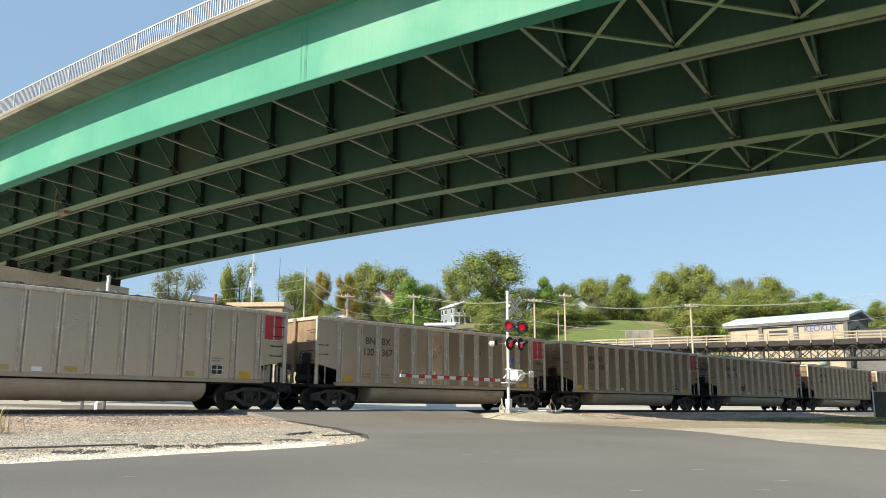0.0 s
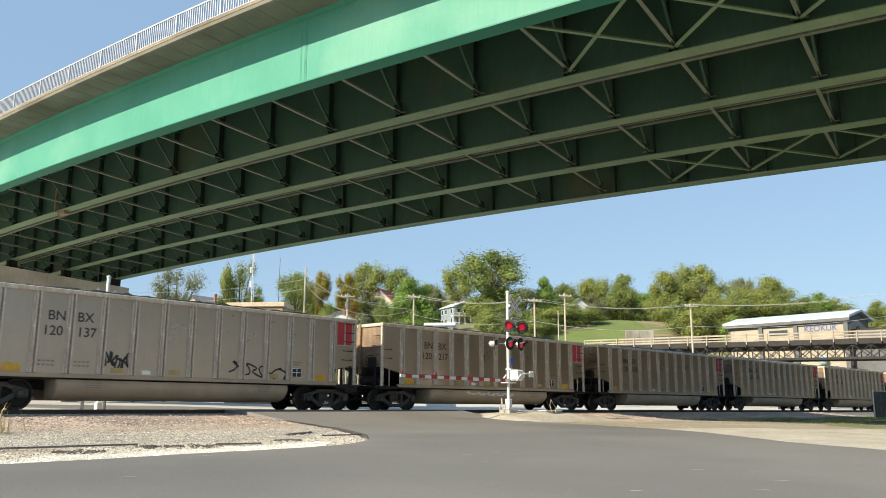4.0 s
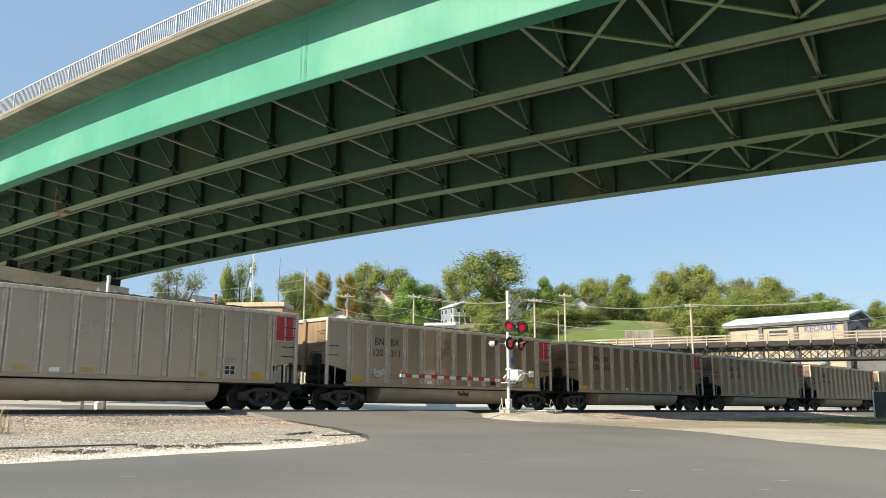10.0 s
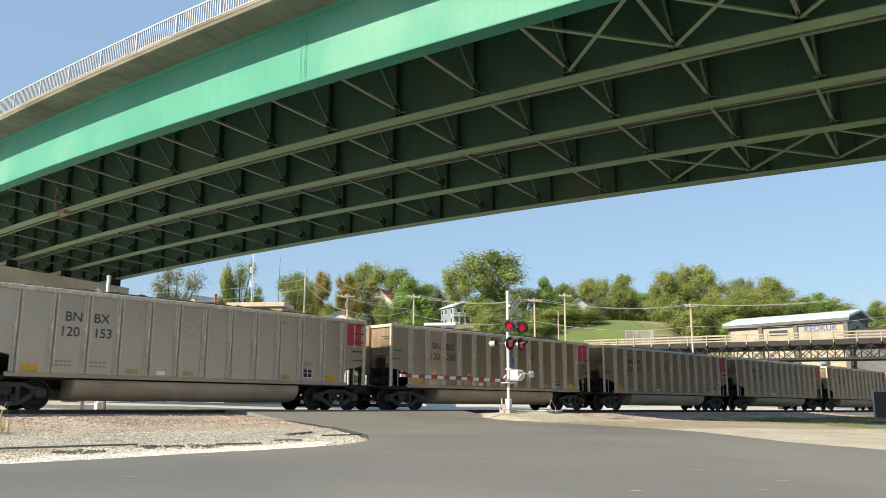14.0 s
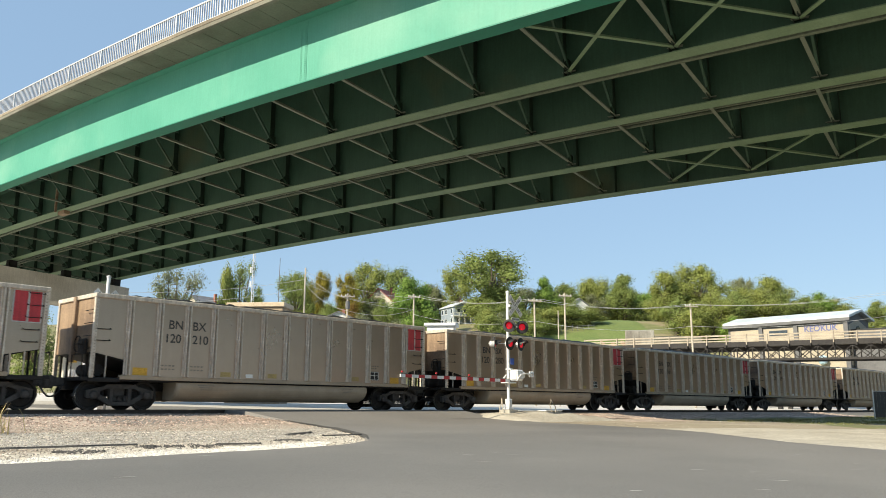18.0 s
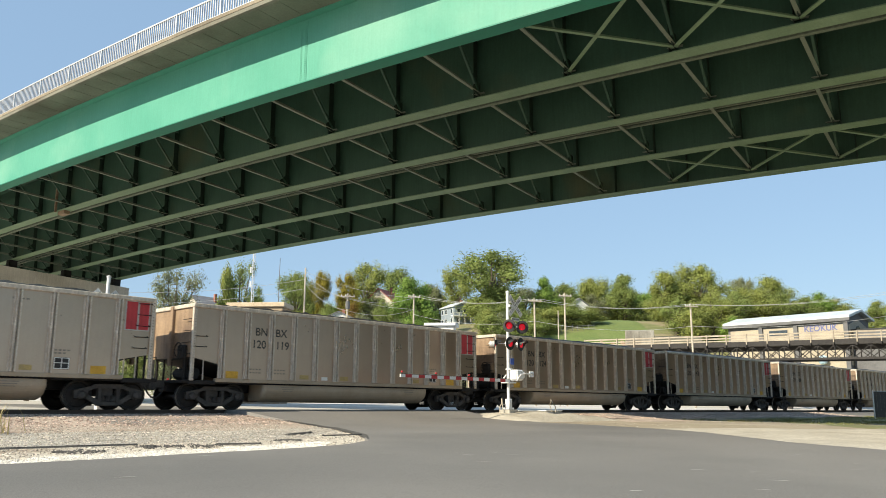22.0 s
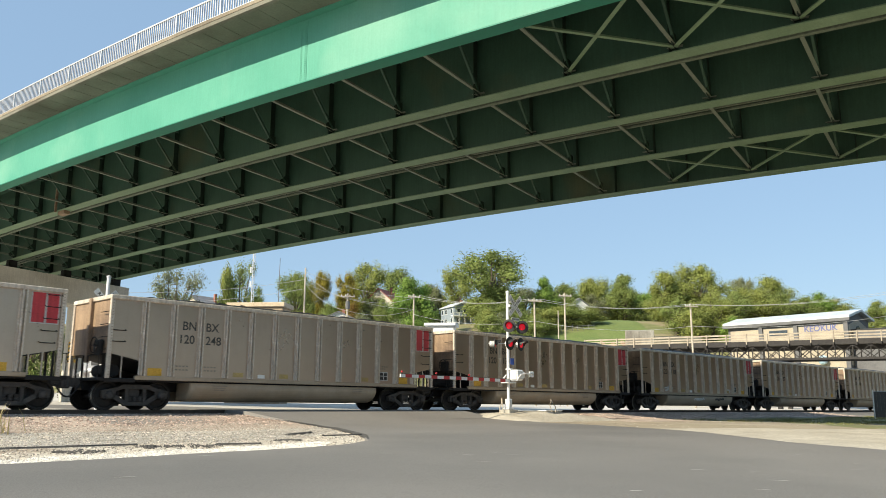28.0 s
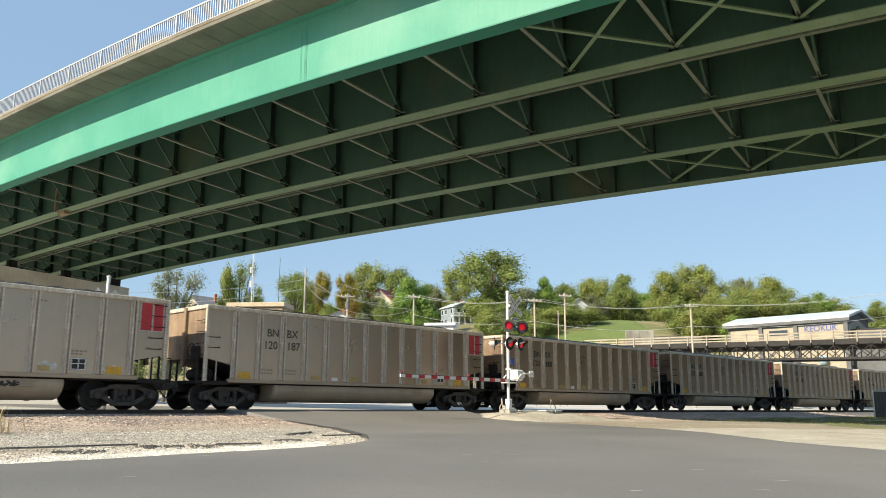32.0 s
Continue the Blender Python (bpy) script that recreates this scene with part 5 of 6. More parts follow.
def build_pole(x, y, top, arm=2.4, turn=0.0, box=False, r=0.16):
    z = land_at(x, y)
    p = thing("utility_pole", "weathered wooden utility pole with a crossarm", "utility pole", group="utility poles", m=Matrix.Translation((x, y, z)) @ pose(0, 0, 0, 0, 0, turn))
    h = top - z
    part("pole", Geo().tube((0, 0, -0.5), (0, 0, h), r, r * 0.75, 10), M_WOOD_POLE, p)
    if arm:
        part("crossarm", Geo().box(-arm / 2, -0.16 - r, h - 0.55, arm / 2, -r - 0.02, h - 0.38, 0.01), M_WOOD_POLE, p)
        for k in range(4):
            q = -arm / 2 + 0.1 + k * (arm - 0.2) / 3
            part("insulator", Geo().tube((q, -r - 0.09, h - 0.38), (q, -r - 0.09, h - 0.18), 0.05, 0.03, 6), M_WHITE, p)
    if box:
        part("transformer", Geo().lathe([(0.28, h - 2.2), (0.3, h - 2.1), (0.3, h - 1.2), (0.2, h - 1.1)], 12, Matrix.Translation((0, -0.45, 0))), M_GREY_TRIM, p)
    return p


POLES = [(-20.6, 120, 21.8), (-13.0, 110, 16.6), (-4.5, 125, 18.6), (12.5, 110, 16.1), (17.4, 115, 17.5), (34.4, 112, 15.7), (62.0, 106, 17.2)]
for k, (x, y, t) in enumerate(POLES[:-1]):
    build_pole(x, y, t, 0.0 if k in (0,) else 1.9, 10, k == 1)
build_pole(16.0, 112, 14.6, 0.0, 0, False, 0.1)
build_pole(-6.9, 118, 11.8, 0.0, 0, False, 0.12)


def build_wires():
    w = thing("overhead_wires", "sagging overhead utility wires between the poles", "wires")

    def span(a, b, sag):
        pts = [Vector(a).lerp(Vector(b), t) - Vector((0, 0, sag * 4 * t * (1 - t))) for t in np.linspace(0, 1, 13)]
        part("wire", Geo().path(pts, 0.022, 4), M_WIRE, w)
    runs = [(2, 3), (3, 5), (5, 6)]
    for i, j in runs:
        for off, drop in ((-0.8, 0.2), (0.8, 0.2), (0.0, 3.2)):
            a, b = POLES[i], POLES[j]
            span((a[0] + off, a[1] - 0.3, a[2] - drop), (b[0] + off, b[1] - 0.3, b[2] - drop), 0.9)
    for i, j in ((0, 1), (1, 2), (0, 2)):
        for drop in (0.6, 2.4):
            a, b = POLES[i], POLES[j]
            span((a[0], a[1] - 0.3, a[2] - drop), (b[0], b[1] - 0.3, b[2] - drop), 0.8)
    span((-20.6, 119.7, 20.0), (-48, 100, 15.5), 1.0)
    span((-20.6, 119.7, 18.6), (-48, 100, 14.0), 1.0)
    return w


build_wires()


def build_mast(x, y, top, label, lattice):
    z = land_at(x, y)
    t = thing("radio_mast", label, "radio mast", m=Matrix.Translation((x, y, z)))
    h = top - z
    if lattice:
        leg = [Vector((0.22 * math.cos(a), 0.22 * math.sin(a), 0)) for a in (0.5, 2.6, 4.7)]
        for p in leg:
            part("leg", Geo().tube(p, p + Vector((0, 0, h)), 0.035, 0.035, 5), M_WHITE_METAL, t)
        for k in range(int(h / 0.9)):
            for i in range(3):
                part("lattice_bar", Geo().tube(leg[i] + Vector((0, 0, k * 0.9)), leg[(i + 1) % 3] + Vector((0, 0, k * 0.9 + 0.9)), 0.025, 0.025, 4), M_WHITE_METAL, t)
        for q in (0.45, 0.62, 0.7):
            part("antenna_box", Geo().box(-0.42, -0.4, h * q, -0.2, -0.25, h * q + 1.0, 0.03), M_WHITE_METAL, t)
    else:
        part("pole", Geo().tube((0, 0, 0), (0, 0, h), 0.09, 0.05, 6), M_GREY_TRIM, t)
    return t


build_mast(-30.8, 130, 31.5, "white lattice radio mast with antenna boxes", True)
build_mast(-30.6, 150, 28.7, "thin grey radio mast", False)


def tree_parts(kind, seed):
    """Trunk and limbs, and a crown of small leaves; a tree about 1 m wide and 1 m high, to be scaled."""
    rnd = random.Random(seed)
    trunk, crown = Geo(), Geo()
    lobes = []
    n = {"f": 22, "o": 20, "b": 12}[kind]
    for k in range(n):
        a = rnd.random() * 6.28
        if kind == "b":
            r, z = rnd.uniform(0, 0.3), rnd.uniform(0.22, 0.72)
            s = rnd.uniform(0.16, 0.26)
        elif kind == "f":
            z = rnd.uniform(0.18, 0.86)
            r = rnd.uniform(0.10, 0.36) * (1.15 - abs(z - 0.5) * 1.1)
            s = rnd.uniform(0.14, 0.22)
        else:
            z = rnd.uniform(0.35, 0.88)
            r = rnd.uniform(0.1, 0.36)
            s = rnd.uniform(0.09, 0.16)
        lobes.append((Vector((r * math.cos(a), r * math.sin(a), z)), s))
    top = Vector((rnd.uniform(-0.05, 0.05), 0, 0.88))
    lobes.append((top, 0.12 if kind != "b" else 0.16))
    trunk.tube((0, 0, -0.05), (0, 0, 0.28), 0.035, 0.026, 8)
    trunk.tube((0, 0, 0.28), (0.01, 0, 0.6), 0.026, 0.014, 7)
    for c, s in lobes:
        b = Vector((0, 0, rnd.uniform(0.2, 0.45)))
        mid = b.lerp(c, 0.55) + Vector((0, 0, 0.03))
        trunk.tube(b, mid, 0.014, 0.009, 6, False)
        trunk.tube(mid, c, 0.009, 0.004, 5, False)
        for q in range(5):
            e = c + Vector((rnd.gauss(0, 1), rnd.gauss(0, 1), rnd.gauss(0, 0.8))).normalized() * s * 0.95
            trunk.tube(c.lerp(mid, 0.2), e, 0.004, 0.0015, 4, False)
    per = {"f": 430, "o": 470, "b": 400}[kind]
    for c, s in lobes:
        # larger leaf sprays fill the inside of each clump
        for q in range(50 if kind == "o" else 150):
            d = Vector((rnd.gauss(0, 1), rnd.gauss(0, 1), rnd.gauss(0, 1))).normalized()
            p = c + d * s * rnd.uniform(0.2, 0.72) * (1 + 0.3 * noise.noise(d * 2.3 + c * 9))
            u = Vector((rnd.gauss(0, 1), rnd.gauss(0, 1), rnd.gauss(0, 1))).normalized()
            nrm = (d + u * 0.5 + Vector((0, 0, 0.3))).normalized()
            t1 = nrm.cross(Vector((0.3, 0.2, 0.9))).normalized()
            t2 = nrm.cross(t1)
            w = rnd.uniform(0.010, 0.016) if kind == "o" else rnd.uniform(0.013, 0.021)
            crown.add([p - t1 * w, p - t1 * w * 0.3 - t2 * w * 0.8, p + t1 * w, p + t1 * w * 0.2 + t2 * w * 0.8], [(0, 1, 2, 3)])
        for q in range(per):
            d = Vector((rnd.gauss(0, 1), rnd.gauss(0, 1), rnd.gauss(0, 1))).normalized()
            rr = s * rnd.uniform(0.45, 1.12) * (1 + 0.35 * noise.noise(d * 2.3 + c * 9))
            p = c + Vector((d.x * rr, d.y * rr, d.z * rr * 0.85))
            if rnd.random() < 0.25 and noise.noise(p * 14) < -0.1:
                continue
            u = Vector((rnd.gauss(0, 1), rnd.gauss(0, 1), rnd.gauss(0, 1))).normalized()
            nrm = (d * 0.9 + u * 0.45 + Vector((0, 0, 0.3))).normalized()
            t1 = nrm.cross(Vector((0.3, 0.2, 0.9)))
            t1 = t1.normalized() if t1.length > 1e-3 else Vector((1, 0, 0))
            t2 = nrm.cross(t1)
            w = rnd.uniform(0.004, 0.010) if kind == "o" else rnd.uniform(0.008, 0.0155)
            crown.add([p - t1 * w, p - t2 * w * 0.7 + nrm * w * 0.2, p + t1 * w, p + t2 * w * 0.75], [(0, 1, 2, 3)])
    return trunk, crown


TREES = [(-50.0, 150, 27.8, 11.5, 3, 'o'), (-40.4, 160, 30.8, 10.0, 0, 'o'), (-34.7, 190, 33.2, 9.3, 0, 'f'), (-30.4, 200, 35.1, 6.6, 5, 'f'),
         (-23.2, 196, 34.0, 6.6, 5, 'f'), (-19.4, 205, 38.0, 11.4, 1, 'f'), (-13.3, 228, 40.7, 10.6, 0, 'f'), (-7.0, 182, 30.8, 12.4, 2, 'f'),
         (3.8, 235, 42.3, 10.3, 1, 'f'), (12.7, 206, 41.9, 19.4, 0, 'f'), (26.7, 212, 35.8, 8.1, 2, 'f'), (33.9, 225, 35.9, 10.2, 0, 'f')]
TREES += [(42.8, 232, 38.8, 11.3, 1, 'f'), (49.9, 222, 38.2, 12.4, 0, 'f'), (54.5, 196, 34.6, 10.2, 1, 'f'), (64.2, 200, 37.2, 13.2, 1, 'f'), (83.2, 225, 38.0, 10.2, 3, 'f'),
          (87.6, 215, 32.8, 11.2, 1, 'f'), (103.5, 235, 32.7, 13.4, 5, 'f'), (-19.7, 176, 23.8, 6.4, 4, 'b'), (-13.3, 178, 25.3, 5.6, 0, 'b'),
          (-5.8, 172, 22.1, 8.4, 2, 'b'), (10.9, 190, 26.4, 9.3, 0, 'b'), (18.4, 200, 25.6, 9.8, 3, 'b')]
TREES += [(41.5, 240, 32.3, 10.0, 0, 'b'), (55.5, 232, 30.5, 11.3, 0, 'b'), (54.8, 190, 25.9, 9.3, 0, 'b'), (67.8, 195, 25.9, 10.9, 0, 'b'), (81.3, 205, 26.1, 11.4, 1, 'b'),
          (65.3, 215, 34.5, 10.5, 0, 'f'), (-3.6, 240, 38.0, 9.2, 3, 'f'), (-50.1, 120, 20.6, 3.8, 2, 'b'), (-36.2, 215, 34.0, 7.5, 0, 'b'), (-45.6, 200, 31.0, 5.6, 0, 'b'),
          (26, 205, 27.0, 8.0, 0, 'b'), (31, 232, 32, 9, 3, 'b'), (94, 222, 29, 12, 0, 'b'), (74, 210, 29.5, 10, 0, 'b'), (-27, 188, 25.5, 6.5, 0, 'b')]
rnd = random.Random(77)
for k in range(62):
    x, y = rnd.uniform(-52, 112), rnd.uniform(166, 240)
    if (12 < x < 58 and y < 208) or (-7 < x < 9 and y < 214) or (x < -8 and y < 176):
        continue
    wd_ = rnd.uniform(6.5, 11)
    TREES.append((x, y, land_at(x, y) + rnd.uniform(5.5, 9.5), wd_, rnd.choice((0, 0, 0, 1, 1, 2, 3, 4)), "b"))
for k in range(24):
    x, y = -48 + 6.7 * k + rnd.uniform(-2, 2), rnd.uniform(232, 252)
    TREES.append((x, y, rnd.uniform(33.5, 38.5) - (4 if x > 84 or x < -30 else 0), rnd.uniform(10, 14), rnd.choice((0, 0, 1, 2, 3, 0)), "f"))
for x in (57, 62, 68, 74, 79):
    TREES.append((x, rnd.uniform(182, 200), rnd.uniform(27, 33), rnd.uniform(9, 12), rnd.choice((0, 1, 1)), "f"))
for x, y, t in ((18, 187, 24), (22, 186, 24), (26, 187, 24.5), (30, 188, 25), (34.5, 190, 25), (51.5, 178, 25), (54, 171, 24), (58, 174, 26), (64, 176, 27), (70, 178, 27), (76, 181, 27), (83, 186, 27)):
    TREES.append((x, y, t, 10.5, rnd.choice((0, 0, 1)), "b"))
# woods on the river side beside the viewer, unseen, added to darken car reflections
for k in range(42):
    if k < 26:
        # out-of-view crowns that cut low sky light on the far cars
        a, r = radians(40 + 1.3 * k), 120 - 1.2 * k + 10 * (k % 2) + rnd.uniform(0, 6)
        TREES.append((math.sin(a) * r, math.cos(a) * r, rnd.uniform(28, 36), rnd.uniform(16, 21), 6, "b"))
    else:
        TREES.append((rnd.uniform(112, 230), rnd.uniform(130, 260), rnd.uniform(26, 36), rnd.uniform(12, 18), rnd.choice((0, 1, 3)), "f"))
for x, y, t in ((-62, 150, 11), (-70, 160, 13), (19.5, 176, 20.5), (23, 181, 20.5), (25.5, 186, 21.5), (10, 172, 21), (13.5, 178, 22), (18, 182, 22.5), (22.5, 186, 23), (27, 192, 23.5), (32.5, 207, 27.5), (-58, 132, 15), (-51, 136, 16), (-45, 133, 15), (-38, 146, 17), (-33, 142, 17),
                (-27, 147, 18), (-21, 150, 18), (-15, 152, 19), (-9, 156, 18), (-3, 158, 16), (4, 162, 16.5)):
    TREES.append((x, y, t, 8.5, rnd.choice((0, 0, 1, 3)), "b"))
TREES += [(-42.6, 158, 29.6, 6.0, 1, 'f'), (-58, 115, 15.5, 9, 0, 'b'), (-53.5, 119, 14.5, 8, 3, 'b')]
LEAF_WORDS = ["green", "yellow-green", "bright green", "grey-green", "orange-brown", "golden yellow", "unseen light-blocking dark green"]
TREE_MESH = {}
for kind in "fob":
    for v in range(3):
        a, b = tree_parts(kind, 40 + v * 7 + ord(kind))
        TREE_MESH[kind, v] = (a.mesh("trunk", M_BARK), b)
CROWN_MESH = {}
for k, (x, y, top, w, c, kind) in enumerate(TREES):
    z = land_at(x, y) - 0.3
    v = k % 3
    h = max(top - z, 4.0)
    low = h > w * 1.7 and kind != "b"
    what = "bush" if kind == "b" else "tree"
    words = {"f": "full-crowned " + LEAF_WORDS[c] + " broadleaf tree on the bluff", "o": "open-branched " + LEAF_WORDS[c] + " tree behind the buildings",
             "b": "dense " + LEAF_WORDS[c] + " bush on the slope"}[kind]
    t = thing(what, words, what, m=Matrix.Translation((x, y, z)) @ pose(0, 0, 0, 0, 0, k * 67 % 360) @ Matrix.Diagonal((w * 1.2, w * 1.2, h, 1)))
    part("trunk", TREE_MESH[kind, v][0], M_BARK, t)
    if (kind, v, c) not in CROWN_MESH:
        CROWN_MESH[kind, v, c] = TREE_MESH[kind, v][1].mesh("crown", M_LEAF[c])
    part("crown", CROWN_MESH[kind, v, c], M_LEAF[c], t)


# ---- the coal train ----
H_TOP, H_SILL, HALF_L, HALF_W = 3.63, 1.05, 7.33, 1.46
TRUCK_U = 6.17


def truck_parts(car, u):
    bol = part("truck", Geo().box(u - 0.2, -0.95, 0.42, u + 0.2, 0.95, 0.72, 0.03), M_TRUCK, car, "cast steel four-wheel truck")
    for sd in (-1, 1):
        y0, y1 = sd * 0.93, sd * 1.09
        g = Geo()
        # top member, sloping ends, lower tie and window posts
        g.prism([(u - 0.62, 0.70), (u - 0.45, 0.80), (u + 0.45, 0.80), (u + 0.62, 0.70), (u + 0.45, 0.66), (u - 0.45, 0.66)], y0, y1)
        for e in (-1, 1):
            g.prism([(u + e * 1.10, 0.36), (u + e * 1.12, 0.60), (u + e * 0.60, 0.72), (u + e * 0.45, 0.66), (u + e * 0.66, 0.58), (u + e * 0.68, 0.36)][::e], y0, y1)
            g.prism([(u + e * 0.72, 0.50), (u + e * 0.78, 0.38), (u + e * 0.36, 0.14), (u + e * 0.30, 0.27)][::e], y0, y1)
            g.box(u + e * 0.30 - 0.05, y0, 0.2, u + e * 0.30 + 0.05, y1, 0.7)
        g.box(u - 0.40, y0 - 0.02, 0.12, u + 0.40, y1 + 0.02, 0.26, 0.02)
        part("side_frame", g, M_TRUCK, bol, "cast steel side frame")
        sg = Geo()
        for e in (-0.18, 0.0, 0.18):
            for k in range(5):
                sg.lathe([(0.075, 0.27 + k * 0.036), (0.085, 0.285 + k * 0.036), (0.075, 0.30 + k * 0.036)], 8, Matrix.Translation((u + e, sd * 1.02, 0)))
        tagged(part("spring_nest", sg, M_TRUCK, bol), kind="stuff")
        for e in (-1, 1):
            part("bearing_cap", Geo().lathe([(0.13, 0), (0.13, 0.10), (0.09, 0.14), (0.03, 0.15)], 12, Matrix.Translation((u + e * 0.889, sd * 1.06, 0.457)) @ Matrix.Rotation(sd * -math.pi / 2, 4, "X")),
                 M_TRUCK, bol)
    for e in (-1, 1):
        part("wheelset", WHEELSET, M_WHEEL, bol, "steel wheel pair on its axle", m=pose(u + e * 0.889, 0, 0.457))


def wheel_mesh():
    g = Geo()
    spans = []
    prof = [(0.10, -0.09), (0.12, -0.09), (0.15, -0.03), (0.36, 0.0), (0.39, -0.05), (0.457, -0.05), (0.462, 0.02), (0.487, 0.035), (0.487, 0.065), (0.46, 0.07), (0.39, 0.07), (0.37, 0.03), (0.16, 0.02), (0.12, 0.06), (0.10, 0.06)]
    for sd in (-1, 1):
        m = Matrix.Translation((0, sd * 0.78, 0)) @ Matrix.Rotation(sd * math.pi / 2, 4, "X")
        g.lathe(prof, 28, m)
        # casting holes and chalk marks give the turning away
        for a in (0.4, 2.5, 4.6):
            c = Vector((0.27 * math.cos(a), sd * 0.80, 0.27 * math.sin(a)))
            g.tube(c, c + Vector((0, sd * 0.03, 0)), 0.03, 0.02, 6)
    g.tube((0, -1.0, 0), (0, 1.0, 0), 0.085, 0.085, 12)
    me = g.mesh("wheelset", M_WHEEL)
    me.materials.append(M_TREAD)
    idx = []
    for p in me.polygons:
        r = [math.hypot(me.vertices[i].co.x, me.vertices[i].co.z) for i in p.vertices]
        ys = [abs(me.vertices[i].co.y) for i in p.vertices]
        idx.append(1 if min(r) > 0.45 and max(r) < 0.465 else 0)
    me.polygons.foreach_set("material_index", idx)
    return me


WHEELSET = wheel_mesh()


POST_U = [-6.18 + 1.027 * k for k in range(13)]


def build_car():
    car = thing("coal_gondola", "dusty grey ribbed aluminium coal gondola with a tan rounded tub", "freight car", group="cars of the coal train")
    w = HALF_W - 0.10
    # side sheets, notched over the end platforms
    for sd in (-1, 1):
        out = [(-HALF_L, 1.78), (-6.2, 1.56), (-6.2, H_SILL + 0.02), (6.2, H_SILL + 0.02), (6.2, 1.56), (HALF_L, 1.78), (HALF_L, H_TOP - 0.06), (-HALF_L, H_TOP - 0.06)]
        part("side_sheet", Geo().prism(out, sd * w, sd * (w - 0.02)), M_ALU, car)
    for e in (-1, 1):
        a = [(e * HALF_L, -w, 1.78), (e * HALF_L, w, 1.78), (e * HALF_L, w, H_TOP - 0.05), (e * HALF_L, -w, H_TOP - 0.05)]
        g = Geo().sweep([[(x - e * t, y, z) for x, y, z in a] for t in (0.0, 0.03)])
        part("end_sheet", g, M_RUST, car, "rust-tan end sheet")
        part("end_post", Geo().box(e * HALF_L, -0.09, 1.5, e * (HALF_L + 0.12), 0.09, H_TOP - 0.02, 0.015), M_RUST, car)
        s = Geo().sweep([[(e * (HALF_L - 0.05), y, 1.80), (e * 4.3, y, H_SILL + 0.03), (e * 4.3, y, H_SILL), (e * (HALF_L - 0.03), y, 1.77)] for y in (-w + 0.03, w - 0.03)])
        part("slope_sheet", s, M_STEEL, car)
        part("end_chord", Geo().box(e * (HALF_L - 0.06), -w, H_TOP - 0.14, e * (HALF_L + 0.06), w, H_TOP, 0.015), M_POST, car)
        part("platform", Geo().box(e * 4.3, -w, 0.90, e * 7.62, w, 1.0, 0.01), M_STEEL, car, "black end platform")
        part("coupler", Geo().box(e * 7.55, -0.14, 0.72, e * 7.98, 0.14, 1.0, 0.03).box(e * 7.92, -0.2, 0.66, e * 8.12, 0.12, 1.06, 0.05), M_TRUCK, car)
        hose = [(e * 7.7, -0.35, 0.80), (e * 7.85, -0.38, 0.55), (e * 7.98, -0.38, 0.42), (e * 8.08, -0.36, 0.40)]
        part("air_hose", Geo().path(hose, 0.03, 6), M_BLACK, car)
        for y in (-1.25, -0.75, 0.75, 1.25):
            part("end_strut", Geo().box(e * 7.2 - 0.03, y - 0.03, 1.0, e * 7.2 + 0.03, y + 0.03, 1.8), M_STEEL, car)
    part("coal_load", coal_geo(), M_COAL, car, "black coal heaped to the rim")
    part("centre_sill", Geo().box(-7.6, -0.28, 0.62, 7.6, 0.28, 0.98, 0.02), M_STEEL, car)
    for sd in (-1, 1):
        part("top_chord", Geo().box(-HALF_L - 0.06, sd * (w - 0.03), H_TOP - 0.14, HALF_L + 0.06, sd * HALF_W, H_TOP, 0.02), M_POST, car)
        part("side_sill", Geo().box(-6.4, sd * (w - 0.06), H_SILL - 0.10, 6.4, sd * (HALF_W - 0.03), H_SILL + 0.03, 0.012), M_TUB, car)
        rv = Geo()
        for k in range(-36, 37):
            rv.box(k * 0.12 - 0.025, sd * (HALF_W - 0.03), H_SILL - 0.135, k * 0.12 + 0.025, sd * (HALF_W - 0.06), H_SILL - 0.10)
        tagged(part("sill_teeth", rv, M_STEEL, car), kind="stuff")
        prof = [(1.35, 0.90), (1.375, 0.83), (1.38, 0.76), (1.37, 0.69), (1.34, 0.61), (1.30, 0.54), (1.245, 0.47), (1.18, 0.41), (1.09, 0.355), (0.99, 0.31), (0.87, 0.28), (0.30, 0.28), (0.30, 0.90)]
        rings = []
        for u, k in ((-4.38, 0.78), (-4.34, 0.93), (-4.24, 1.0), (4.0, 1.0), (4.1, 0.93), (4.14, 0.78)):
            rings.append([(u, sd * (0.9 + (y - 0.9) * (k if k < 1 else 1)), 0.9 + (z - 0.9) * k) for y, z in prof])
        part("tub", Geo().sweep(rings), M_TUB, car, "dusty tan rounded tub")
        for e in (-1, 1):
            part("corner_post", Geo().box(e * (HALF_L - 0.08), sd * (w - 0.01), 0.98, e * (HALF_L + 0.05), sd * (HALF_W - 0.02), H_TOP - 0.12, 0.012), M_POST, car)
            part("sill_step", Geo().box(e * 6.38, sd * (w - 0.12), 0.86, e * 7.4, sd * (w + 0.04), 0.98, 0.01), M_STEEL, car)
    # hat-section side posts share two meshes
    me = []
    for sd in (-1, 1):
        r = [[(x, sd * y, z) for x, y in ((-0.115, w), (-0.115, w + 0.012), (-0.085, w + 0.014), (-0.078, w + 0.125), (-0.038, w + 0.13), (-0.028, w + 0.02), (0.028, w + 0.02), (0.038, w + 0.13), (0.078, w + 0.125), (0.085, w + 0.014), (0.115, w + 0.012), (0.115, w))] for z in (H_SILL + 0.04, H_TOP - 0.13)]
        me.append(Geo().sweep(r).mesh("side_post", M_POST))
    for u in POST_U:
        for k in (0, 1):
            part("side_post", me[k], M_POST, car, m=pose(u, 0, 0))
    truck_parts(car, -TRUCK_U)
    truck_parts(car, TRUCK_U)

